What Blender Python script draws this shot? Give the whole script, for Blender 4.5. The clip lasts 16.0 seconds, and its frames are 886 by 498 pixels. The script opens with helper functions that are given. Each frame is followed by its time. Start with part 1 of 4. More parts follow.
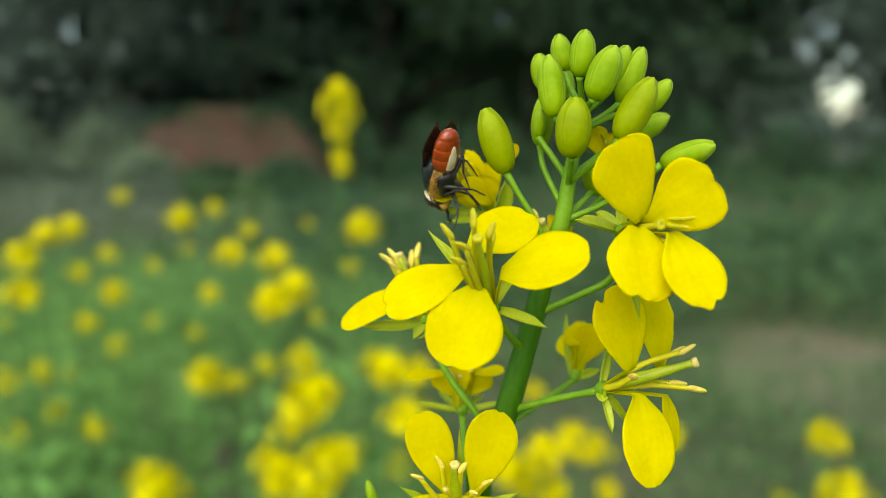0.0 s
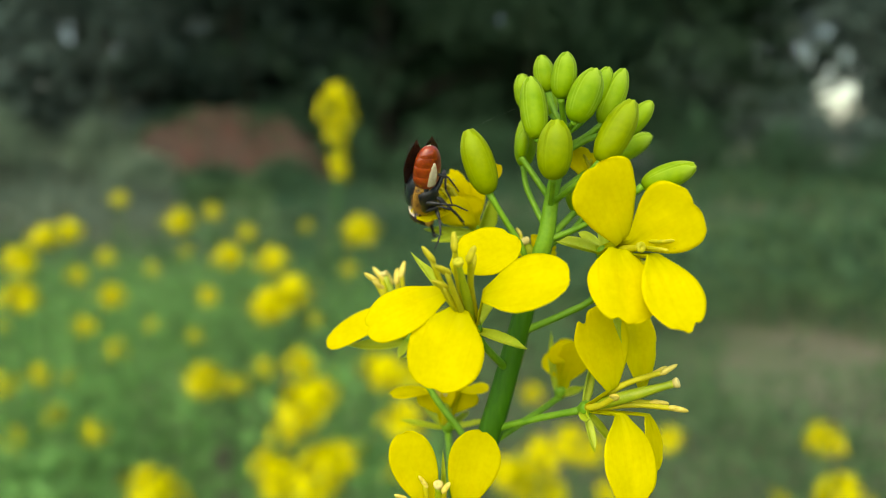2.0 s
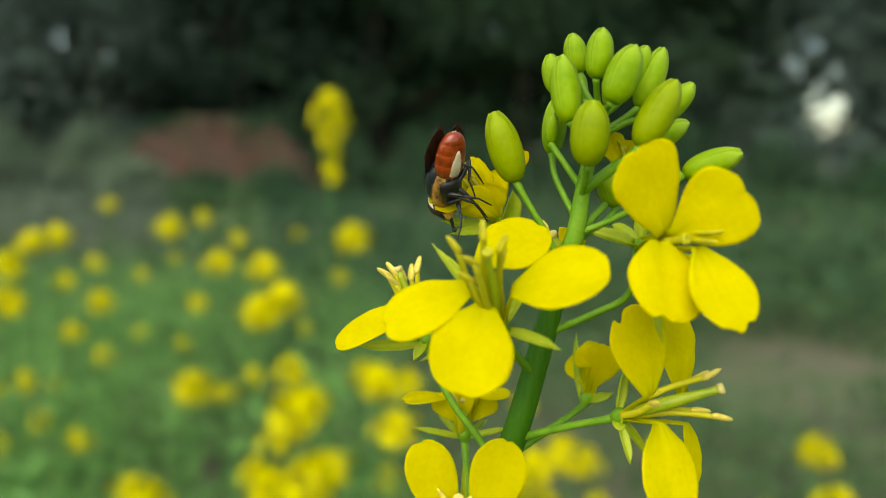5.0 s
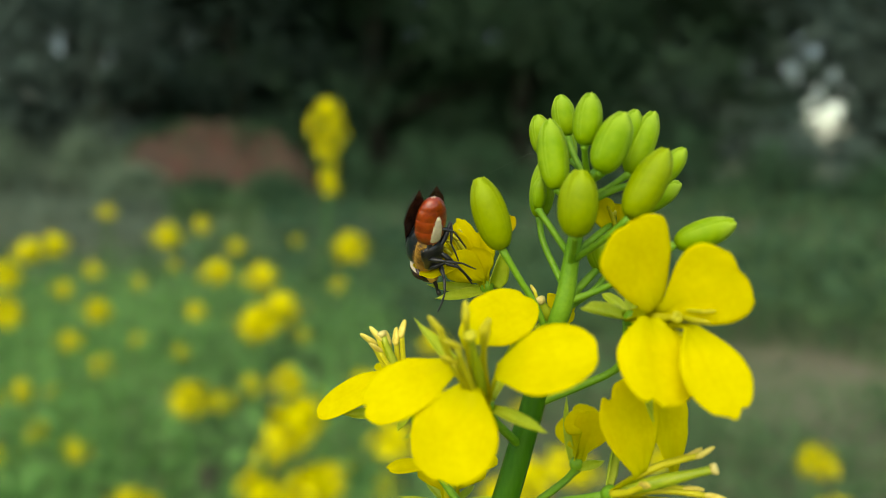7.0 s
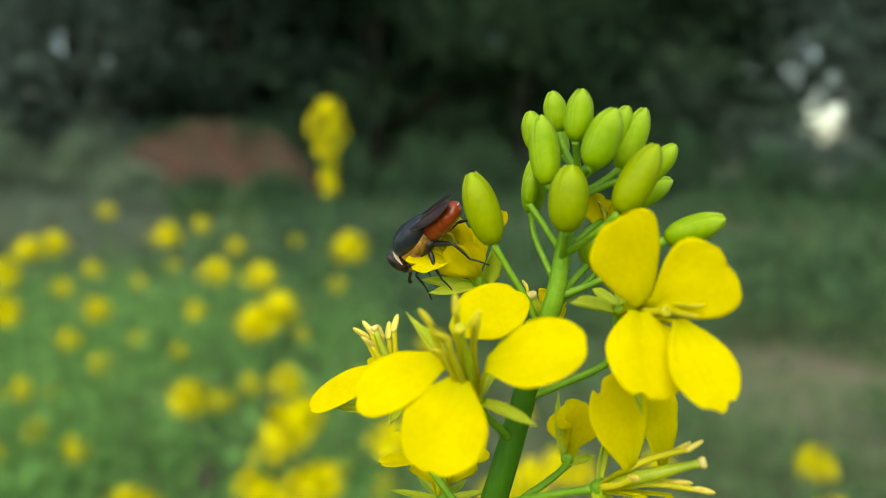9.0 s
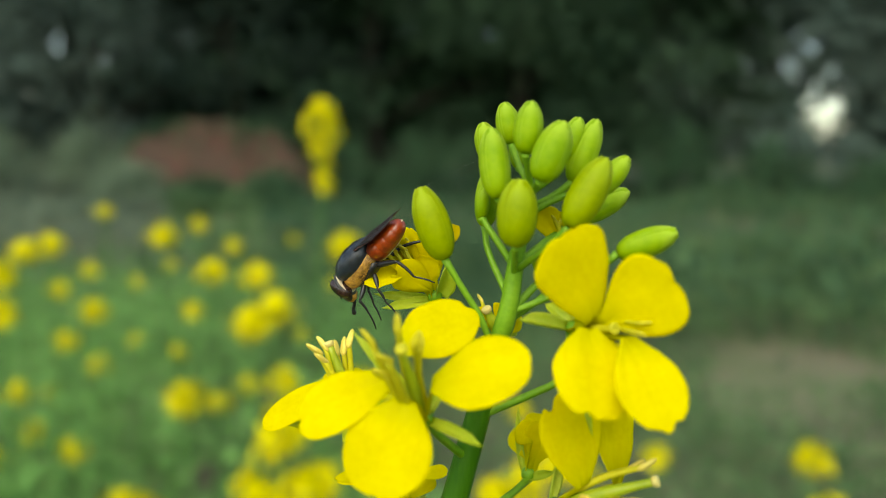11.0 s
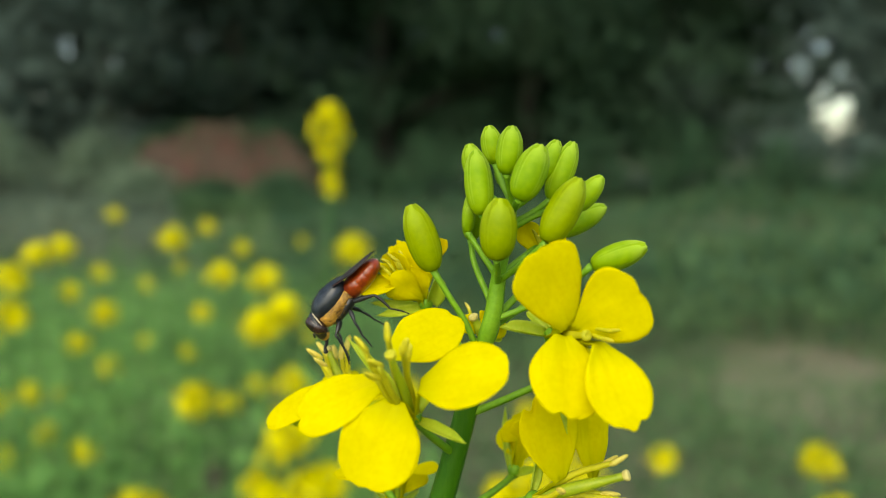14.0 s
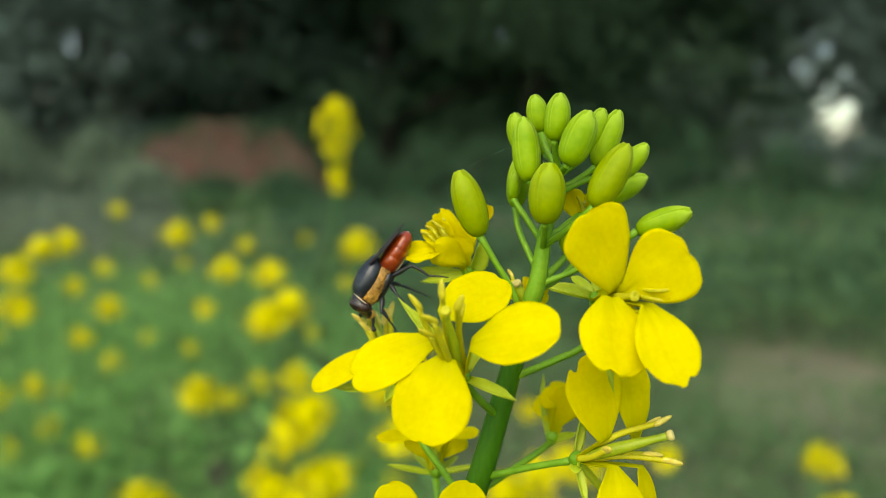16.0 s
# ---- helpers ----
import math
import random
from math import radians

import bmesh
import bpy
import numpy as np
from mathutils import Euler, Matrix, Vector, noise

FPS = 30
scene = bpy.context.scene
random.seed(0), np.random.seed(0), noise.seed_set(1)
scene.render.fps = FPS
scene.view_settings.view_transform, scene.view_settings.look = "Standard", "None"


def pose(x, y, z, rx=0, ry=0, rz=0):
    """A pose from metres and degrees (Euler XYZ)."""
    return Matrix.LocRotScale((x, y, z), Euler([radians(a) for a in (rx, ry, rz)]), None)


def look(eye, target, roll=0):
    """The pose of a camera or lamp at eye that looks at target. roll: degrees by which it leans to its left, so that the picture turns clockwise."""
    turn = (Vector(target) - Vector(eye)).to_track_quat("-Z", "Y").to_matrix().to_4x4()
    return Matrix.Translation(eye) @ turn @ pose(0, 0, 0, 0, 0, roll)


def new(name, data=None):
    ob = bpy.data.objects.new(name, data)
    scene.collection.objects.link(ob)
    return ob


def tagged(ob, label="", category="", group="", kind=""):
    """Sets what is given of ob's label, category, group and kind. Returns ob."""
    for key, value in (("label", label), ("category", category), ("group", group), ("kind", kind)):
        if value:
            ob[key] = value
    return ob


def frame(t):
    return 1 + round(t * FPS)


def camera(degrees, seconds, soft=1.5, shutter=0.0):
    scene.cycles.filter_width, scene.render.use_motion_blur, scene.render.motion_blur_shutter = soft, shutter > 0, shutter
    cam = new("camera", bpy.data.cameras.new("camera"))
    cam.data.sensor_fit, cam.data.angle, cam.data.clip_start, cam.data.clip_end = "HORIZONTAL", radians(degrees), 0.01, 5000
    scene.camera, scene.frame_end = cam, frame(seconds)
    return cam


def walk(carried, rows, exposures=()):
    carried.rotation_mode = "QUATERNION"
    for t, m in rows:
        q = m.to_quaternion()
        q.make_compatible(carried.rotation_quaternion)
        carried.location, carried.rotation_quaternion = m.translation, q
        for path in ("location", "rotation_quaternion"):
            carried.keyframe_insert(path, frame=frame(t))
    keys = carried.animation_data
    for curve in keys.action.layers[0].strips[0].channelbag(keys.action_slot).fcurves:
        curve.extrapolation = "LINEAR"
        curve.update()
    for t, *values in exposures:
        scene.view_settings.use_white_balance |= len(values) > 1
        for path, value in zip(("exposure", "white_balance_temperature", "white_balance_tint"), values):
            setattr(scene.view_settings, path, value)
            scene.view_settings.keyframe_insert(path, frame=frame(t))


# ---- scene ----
EXPOSURES = [(0.0, 1.16, 7500, 0), (3.0, 1.15, 7500, 0), (4.0, 1.06, 7500, 0), (6.5, 1.01, 7500, 0), (7.3, 1.03, 7500, 0), (8.0, 1.14, 7500, 0), (11.5, 1.15, 7500, 0), (16.0, 1.15, 7500, 0)]
cam = camera(60, 16.0, soft=0.75)
cam.data.dof.use_dof = True
cam.data.dof.focus_distance = 0.0815
cam.data.dof.aperture_fstop = 14.5
walk(cam, [
    (0, look((0.00000, -0.00000, 0.95000), (-0.00001, 0.98927, 0.80391), -0.000)),
    (0.5, look((0.00004, -0.00055, 0.95153), (-0.00169, 0.98890, 0.80666), -0.095)),
    (1, look((0.00080, -0.00064, 0.95310), (-0.00058, 0.98886, 0.80862), -0.277)),
    (1.5, look((0.00114, -0.00029, 0.95292), (0.00119, 0.98917, 0.80813), -0.211)),
    (2, look((0.00175, -0.00015, 0.95215), (0.00295, 0.98941, 0.80806), -0.130)),
    (2.5, look((0.00196, 0.00063, 0.95083), (0.00422, 0.99029, 0.80743), -0.160)),
    (3, look((0.00126, 0.00192, 0.94947), (0.00600, 0.99145, 0.80525), -0.028)),
    (3.5, look((-0.00005, 0.00359, 0.94918), (0.01040, 0.99348, 0.80774), 0.198)),
    (4, look((-0.00154, 0.00451, 0.94912), (0.01008, 0.99488, 0.81119), 0.399)),
    (6.5, look((-0.00042, 0.00952, 0.95302), (0.01379, 1.00140, 0.82659), 0.490)),
    (7, look((0.00005, 0.00993, 0.95548), (0.01462, 1.00194, 0.83012), 0.415)),
    (7.5, look((-0.00006, 0.00934, 0.95718), (0.01334, 1.00163, 0.83389), 0.448)),
    (8, look((-0.00020, 0.00901, 0.95745), (0.01287, 1.00134, 0.83453), 0.553)),
    (8.5, look((0.00000, 0.00908, 0.95634), (0.01404, 1.00129, 0.83252), 0.656)),
    (9, look((0.00083, 0.00929, 0.95496), (0.01566, 1.00138, 0.83034), 0.665)),
    (11.5, look((0.00638, 0.01096, 0.95682), (0.02128, 1.00260, 0.82862), 0.133)),
    (12, look((0.00674, 0.01028, 0.95697), (0.01963, 1.00207, 0.82975), 0.156)),
    (12.5, look((0.00743, 0.00949, 0.95817), (0.01863, 1.00148, 0.83239), 0.096)),
    (13, look((0.00758, 0.00844, 0.95860), (0.01753, 1.00050, 0.83324), 0.197)),
    (13.5, look((0.00770, 0.00654, 0.95861), (0.01503, 0.99865, 0.83343), 0.129)),
    (14, look((0.00771, 0.00467, 0.95857), (0.01223, 0.99665, 0.83228), -0.002)),
    (14.5, look((0.00631, 0.00348, 0.95765), (0.01016, 0.99536, 0.83052), 0.168)),
    (15, look((0.00475, 0.00290, 0.95687), (0.00834, 0.99489, 0.83065), 0.331)),
    (15.5, look((0.00368, 0.00286, 0.95580), (0.00760, 0.99489, 0.82987), 0.377)),
    (16, look((0.00282, 0.00255, 0.95504), (0.00540, 0.99449, 0.82840), 0.484)),
], EXPOSURES)

# ---- light ----
world = bpy.data.worlds.new("sky")
scene.world = world
world.use_nodes = True
wn = world.node_tree
sky = wn.nodes.new("ShaderNodeTexSky")
sky.sky_type, sky.sun_disc = "NISHITA", False
sky.sun_elevation, sky.sun_rotation = radians(48), radians(198)
sky.air_density, sky.dust_density, sky.ozone_density = 1.0, 2.0, 1.0
wn.nodes["Background"].inputs["Strength"].default_value = 0.145
wn.links.new(sky.outputs["Color"], wn.nodes["Background"].inputs["Color"])
sun = new("sun", bpy.data.lights.new("sun", "SUN"))
sun.data.energy, sun.data.angle, sun.data.color = 0.7, radians(50), (1.0, 0.98, 0.92)
sun.matrix_world = look((-1.2, -3.6, 4.2), (0, 0, 0))

# ---- materials ----


def material(name, c1, c2, rough=0.5, scale=300.0, bump=0.0, metal=0.0, translucent=0.0, detail=4.0, stretch=(1, 1, 1), spread=0.0, coat=0.0, gloss=0.5):
    """Two colours mixed by noise at a coarse and a fine scale, with bump, and light let through thin things."""
    m = bpy.data.materials.new(name)
    m.use_nodes = True
    nt = m.node_tree
    b = nt.nodes["Principled BSDF"]
    tc = nt.nodes.new("ShaderNodeTexCoord")
    mp = nt.nodes.new("ShaderNodeMapping")
    mp.inputs["Scale"].default_value = stretch
    nt.links.new(tc.outputs["Object"], mp.inputs["Vector"])
    coarse, fine = nt.nodes.new("ShaderNodeTexNoise"), nt.nodes.new("ShaderNodeTexNoise")
    for n, k in ((coarse, 1.0), (fine, 7.0)):
        n.inputs["Scale"].default_value, n.inputs["Detail"].default_value = scale * k, detail
        nt.links.new(mp.outputs["Vector"], n.inputs["Vector"])
    mix = nt.nodes.new("ShaderNodeMix")
    mix.data_type = "FLOAT"
    mix.inputs[0].default_value = 0.35
    nt.links.new(coarse.outputs["Fac"], mix.inputs[2])
    nt.links.new(fine.outputs["Fac"], mix.inputs[3])
    ramp = nt.nodes.new("ShaderNodeValToRGB")
    ramp.color_ramp.elements[0].position, ramp.color_ramp.elements[1].position = 0.36, 0.64
    ramp.color_ramp.elements[0].color, ramp.color_ramp.elements[1].color = (*c1, 1), (*c2, 1)
    nt.links.new(mix.outputs[0], ramp.inputs["Fac"])
    colour = ramp.outputs["Color"]
    if spread:
        geo, hsv = nt.nodes.new("ShaderNodeNewGeometry"), nt.nodes.new("ShaderNodeHueSaturation")
        rng = nt.nodes.new("ShaderNodeMapRange")
        rng.inputs["To Min"].default_value, rng.inputs["To Max"].default_value = 1 - spread, 1 + spread
        nt.links.new(geo.outputs["Random Per Island"], rng.inputs["Value"])
        nt.links.new(rng.outputs["Result"], hsv.inputs["Value"])
        nt.links.new(colour, hsv.inputs["Color"])
        colour = hsv.outputs["Color"]
    nt.links.new(colour, b.inputs["Base Color"])
    b.inputs["Roughness"].default_value, b.inputs["Metallic"].default_value = rough, metal
    b.inputs["Coat Weight"].default_value, b.inputs["Specular IOR Level"].default_value = coat, gloss
    if bump:
        bp = nt.nodes.new("ShaderNodeBump")
        bp.inputs["Strength"].default_value, bp.inputs["Distance"].default_value = bump, 0.2 / scale
        nt.links.new(mix.outputs[0], bp.inputs["Height"])
        nt.links.new(bp.outputs["Normal"], b.inputs["Normal"])
    if translucent:
        tr, ms = nt.nodes.new("ShaderNodeBsdfTranslucent"), nt.nodes.new("ShaderNodeMixShader")
        ms.inputs["Fac"].default_value = translucent
        nt.links.new(colour, tr.inputs["Color"])
        nt.links.new(b.outputs["BSDF"], ms.inputs[1])
        nt.links.new(tr.outputs["BSDF"], ms.inputs[2])
        nt.links.new(ms.outputs["Shader"], nt.nodes["Material Output"].inputs["Surface"])
    return m




def bud_material(name, c1, c2, tip, seam):
    """Bud skin: paler towards the tip and along the sepals' thin margins, with faint lengthwise nerves."""
    m = material(name, c1, c2, 0.5, 200, 0.12, translucent=0.2, gloss=0.14)
    nt = m.node_tree
    b, ramp = nt.nodes["Principled BSDF"], [n for n in nt.nodes if n.type == "VALTORGB"][0]
    uvn, sep = nt.nodes.new("ShaderNodeUVMap"), nt.nodes.new("ShaderNodeSeparateXYZ")
    nt.links.new(uvn.outputs["UV"], sep.inputs["Vector"])
    colour = ramp.outputs["Color"]
    for out, lo, hi, tone, top in (("Y", 0.62, 1.0, tip, 0.75), ("X", 0.80, 1.0, seam, 0.28)):
        rng, mix = nt.nodes.new("ShaderNodeMapRange"), nt.nodes.new("ShaderNodeMix")
        rng.inputs["From Min"].default_value, rng.inputs["From Max"].default_value, rng.inputs["To Max"].default_value = lo, hi, top
        mix.data_type = "RGBA"
        mix.inputs[7].default_value = (*tone, 1)
        nt.links.new(sep.outputs[out], rng.inputs["Value"])
        nt.links.new(rng.outputs["Result"], mix.inputs[0])
        nt.links.new(colour, mix.inputs[6])
        colour = mix.outputs[2]
    tr = [n for n in nt.nodes if n.type == "BSDF_TRANSLUCENT"][0]
    nt.links.new(colour, b.inputs["Base Color"])
    nt.links.new(colour, tr.inputs["Color"])
    return m


def petal_material(name, c1, c2, base):
    """Petal skin: fine veins that run from claw to rim, a greener claw, faint blotches, and light let through."""
    m = material(name, c1, c2, 0.6, 260, 0.0, translucent=0.38)
    nt = m.node_tree
    b, ramp = nt.nodes["Principled BSDF"], [n for n in nt.nodes if n.type == "VALTORGB"][0]
    b.inputs["Specular IOR Level"].default_value = 0.12
    uvn, mp, vein = nt.nodes.new("ShaderNodeUVMap"), nt.nodes.new("ShaderNodeMapping"), nt.nodes.new("ShaderNodeTexNoise")
    mp.inputs["Scale"].default_value = (9.0, 1.2, 1.0)
    vein.inputs["Scale"].default_value, vein.inputs["Detail"].default_value, vein.inputs["Distortion"].default_value = 1.0, 3.0, 0.3
    nt.links.new(uvn.outputs["UV"], mp.inputs["Vector"])
    nt.links.new(mp.outputs["Vector"], vein.inputs["Vector"])
    sep, rng = nt.nodes.new("ShaderNodeSeparateXYZ"), nt.nodes.new("ShaderNodeMapRange")
    nt.links.new(uvn.outputs["UV"], sep.inputs["Vector"])
    rng.inputs["From Min"].default_value, rng.inputs["From Max"].default_value = 0.12, 0.45
    nt.links.new(sep.outputs["Y"], rng.inputs["Value"])
    mix = nt.nodes.new("ShaderNodeMix")
    mix.data_type = "RGBA"
    mix.inputs[6].default_value = (*base, 1)
    nt.links.new(rng.outputs["Result"], mix.inputs[0])
    nt.links.new(ramp.outputs["Color"], mix.inputs[7])
    dim, vr = nt.nodes.new("ShaderNodeMix"), nt.nodes.new("ShaderNodeMapRange")
    dim.data_type, dim.blend_type = "RGBA", "MULTIPLY"
    dim.inputs[7].default_value = (0.97, 0.94, 0.8, 1)
    vr.inputs["From Min"].default_value, vr.inputs["From Max"].default_value = 0.52, 0.72
    nt.links.new(vein.outputs["Fac"], vr.inputs["Value"])
    nt.links.new(vr.outputs["Result"], dim.inputs[0])
    nt.links.new(mix.outputs[2], dim.inputs[6])
    bp = nt.nodes.new("ShaderNodeBump")
    bp.inputs["Strength"].default_value, bp.inputs["Distance"].default_value = 0.09, 0.0003
    nt.links.new(vein.outputs["Fac"], bp.inputs["Height"])
    nt.links.new(bp.outputs["Normal"], b.inputs["Normal"])
    tr = [n for n in nt.nodes if n.type == "BSDF_TRANSLUCENT"][0]
    nt.links.new(dim.outputs[2], b.inputs["Base Color"])
    nt.links.new(dim.outputs[2], tr.inputs["Color"])
    return m


PETAL = petal_material("petal_yellow", (0.71, 0.61, 0.0), (0.80, 0.70, 0.001), (0.57, 0.545, 0.004))
PETAL_OLD = petal_material("petal_deep_yellow", (0.66, 0.50, 0.003), (0.74, 0.60, 0.004), (0.56, 0.50, 0.008))
THREAD = material("spider_silk", (0.6, 0.6, 0.6), (0.8, 0.8, 0.8), 0.3, 900)
SEPAL = material("sepal_green_yellow", (0.46, 0.57, 0.015), (0.60, 0.68, 0.05), 0.5, 300, 0.2, translucent=0.36)
BUD = bud_material("bud_green", (0.19, 0.34, 0.003), (0.29, 0.44, 0.007), (0.42, 0.57, 0.06), (0.46, 0.62, 0.10))
BUD_RIPE = bud_material("bud_ripe_yellow_green", (0.225, 0.31, 0.001), (0.325, 0.40, 0.003), (0.36, 0.47, 0.02), (0.38, 0.48, 0.03))
STEM = material("stem_green", (0.032, 0.122, 0.002), (0.062, 0.180, 0.004), 0.5, 350, 0.3, stretch=(1, 1, 0.15), gloss=0.2)
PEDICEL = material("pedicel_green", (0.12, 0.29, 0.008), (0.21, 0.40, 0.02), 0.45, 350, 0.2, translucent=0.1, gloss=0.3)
FILAMENT = material("filament_yellow", (0.60, 0.54, 0.006), (0.70, 0.63, 0.014), 0.6, 900, 0.2, translucent=0.2)
STAMEN = material("stamen_yellow", (0.43, 0.41, 0.005), (0.54, 0.50, 0.010), 0.6, 900, 0.2, translucent=0.15)
ANTHER = material("anther_pale_yellow", (0.62, 0.46, 0.04), (0.82, 0.68, 0.14), 0.7, 1500, 0.6)
PISTIL = material("pistil_green", (0.24, 0.33, 0.006), (0.36, 0.42, 0.012), 0.45, 700, 0.1)
ANTHER_FRESH = material("anther_fresh_yellow", (0.40, 0.36, 0.006), (0.56, 0.49, 0.010), 0.6, 1500, 0.4)
STIGMA = material("stigma_pale", (0.56, 0.44, 0.10), (0.70, 0.60, 0.20), 0.7, 1500, 0.5)
FLY_BLACK = material("fly_black", (0.005, 0.005, 0.006), (0.016, 0.015, 0.016), 0.35, 1500, 0.3)
FLY_THORAX = material("fly_thorax_blue_black", (0.006, 0.008, 0.012), (0.022, 0.028, 0.038), 0.28, 1800, 0.35)
FLY_SIDE = material("fly_side_amber", (0.05, 0.016, 0.005), (0.70, 0.38, 0.05), 0.55, 360, 0.7)
FLY_HAIR = material("fly_hair_amber", (0.40, 0.20, 0.03), (0.62, 0.36, 0.07), 0.6, 900)
FLY_RED = material("fly_abdomen_red", (0.15, 0.014, 0.002), (0.37, 0.050, 0.004), 0.3, 420, 0.25, coat=0.5, translucent=0.1)
FLY_CREAM = material("fly_cream", (0.52, 0.42, 0.26), (0.70, 0.60, 0.42), 0.6, 900, 0.3)
FLY_EYE = material("fly_eye_brown", (0.010, 0.006, 0.005), (0.050, 0.020, 0.013), 0.22, 900, 0.4, stretch=(0.3, 0.3, 2.0))
FLY_WING = material("fly_wing_smoky", (0.030, 0.013, 0.009), (0.085, 0.035, 0.022), 0.22, 900, 0.2, translucent=0.35)
FIELD_PETAL = material("field_petal_yellow", (0.58, 0.51, 0.003), (0.70, 0.64, 0.005), 0.55, 60, 0.0, translucent=0.25, spread=0.45, gloss=0.12)
FIELD_GREEN = material("field_leaf_green", (0.132, 0.300, 0.072), (0.230, 0.425, 0.122), 0.5, 14, 0.2, translucent=0.4, spread=0.3, gloss=0.12)
FIELD_STEM = material("field_stem_green", (0.06, 0.15, 0.04), (0.09, 0.20, 0.05), 0.5, 40, gloss=0.12)
WEED = material("weed_grey_green", (0.058, 0.120, 0.046), (0.112, 0.185, 0.072), 0.6, 6, 0.2, translucent=0.2, spread=0.4, gloss=0.12)
# far grass and left shrubs: distance haze painted in as lighter grey
HAZED_GRASS = material("grass_hazed_green", (0.085, 0.125, 0.085), (0.14, 0.18, 0.12), 0.7, 4, 0.2, translucent=0.2, spread=0.3, gloss=0.12)
SHRUB_HAZED = material("shrub_hazed_green", (0.105, 0.165, 0.10), (0.18, 0.24, 0.155), 0.7, 3, 0.2, translucent=0.2, spread=0.3, gloss=0.12)
SHRUB = material("shrub_blue_green", (0.025, 0.064, 0.030), (0.050, 0.104, 0.048), 0.6, 3, 0.2, translucent=0.15, spread=0.4, gloss=0.12)
# shade among the trees is put into these two dark leaf colours, deepest first
CROWN_SHADED = material("crown_shaded_green", (0.010, 0.022, 0.016), (0.022, 0.040, 0.027), 0.6, 1.5, 0.2, translucent=0.1, spread=0.5, gloss=0.12)
CROWN_MID = material("crown_half_shaded_green", (0.016, 0.040, 0.021), (0.036, 0.070, 0.034), 0.6, 1.5, 0.2, translucent=0.12, spread=0.5, gloss=0.12)
# haze over the outer trees, mixed into a paler bluish leaf colour
CROWN_HAZED = material("crown_hazed_green", (0.050, 0.085, 0.070), (0.105, 0.145, 0.120), 0.6, 1.5, 0.2, translucent=0.15, spread=0.5, gloss=0.12)
BARK = material("bark_brown", (0.015, 0.014, 0.011), (0.04, 0.035, 0.028), 0.9, 8, 0.6, stretch=(1, 1, 0.2), gloss=0.12)
RED_EARTH = material("red_earth", (0.052, 0.042, 0.030), (0.088, 0.042, 0.032), 0.95, 3, 0.8, gloss=0.12)
SOIL = material("soil_and_grass", (0.19, 0.16, 0.11), (0.09, 0.13, 0.055), 0.95, 1.6, 0.6, detail=8, gloss=0.12)

# ---- setting ----


def grid_mesh(name, xs, ys, height):
    v = [(x, y, height(x, y)) for y in ys for x in xs]
    n = len(xs)
    f = [(j * n + i, j * n + i + 1, (j + 1) * n + i + 1, (j + 1) * n + i) for j in range(len(ys) - 1) for i in range(n - 1)]
    me = bpy.data.meshes.new(name)
    me.from_pydata(v, [], f)
    me.polygons.foreach_set("use_smooth", [True] * len(f))
    return me


def leaf_mesh(name, spots, rng, mats, fold=0.25):
    """Many single leaves in one mesh: spots are (place, length, width, droop)."""
    v, f, mi = [], [], []
    for (p, ln, wd, lift, which) in spots:
        a = rng.uniform(0, 2 * math.pi)
        d = Vector((math.cos(a) * math.cos(lift), math.sin(a) * math.cos(lift), math.sin(lift)))
        s = d.cross(Vector((0, 0, 1)))
        s = (s.normalized() if s.length > 0.05 else Vector((1, 0, 0))) * wd * 0.5
        up = s.cross(d).normalized() * wd * fold
        k = len(v)
        p = Vector(p)
        v += [p, p + d * ln * 0.45 + s - up, p + d * ln * 0.95 - up * 1.5, p + d * ln * 0.45 - s - up, p + d * ln * 0.5 + up]
        f += [(k, k + 1, k + 4), (k + 1, k + 2, k + 4), (k + 2, k + 3, k + 4), (k + 3, k, k + 4)]
        mi += [which] * 4
    me = bpy.data.meshes.new(name)
    me.from_pydata([tuple(q) for q in v], [], f)
    for m in mats:
        me.materials.append(m)
    me.polygons.foreach_set("material_index", mi)
    return me


def spaced(a, b, n, power=1.0):
    return [a + (b - a) * (i / n) ** power for i in range(n + 1)]


side = [-x for x in reversed(spaced(0.15, 400, 36, 3.0))] + spaced(0.15, 400, 36, 3.0)
ground = new("ground", grid_mesh("ground", side, [-400, -120, -40, -12, -4, -1.5] + spaced(0.0, 900, 60, 3.2),
                                 lambda x, y: 0.03 * noise.noise((x * 0.9, y * 0.9, 0)) + 0.012 * noise.noise((x * 5, y * 5, 3))))
ground.data.materials.append(SOIL)
tagged(ground, "grey-brown soil with thin green grass growing over it", "ground", kind="structure")

rng = random.Random(7)


def scattered(n, place, length, width, lift, which=0):
    out = []
    for _ in range(n):
        p = place()
        if p:
            ln = rng.uniform(*length)
            out.append((p, ln, ln * rng.uniform(*width), rng.uniform(*lift), which))
    return out


def clear(x, y):
    return math.hypot(x, y - 0.1) > 0.46 + 0.16 * noise.noise((x * 4, y * 4, 12))


def field_place():
    """A leaf of the mustard field, which lies beside the bare strip and ends in an uneven edge."""
    x, y = rng.uniform(-3.2, 0.05), rng.uniform(-1.6, 4.4)
    rim = noise.noise((x * 1.1, y * 1.1, 6))
    if not clear(x, y) or x > -0.02 - 0.06 * (y - 1) + 0.12 * rim or x < -2.9 + 0.5 * rim or y < -1.2 + 0.5 * rim or rng.random() > (4.4 - y) / 2.4:
        return None
    if rng.random() > (0.62 if x < -0.6 else 0.15) + 0.8 * noise.noise((x * 2.3, y * 2.3, 1)):
        return None
    top = 0.74 - 0.085 * abs(y)
    return (x, y, rng.uniform(0.05, max(0.15, top)) * (0.75 + 0.25 * rng.random()))


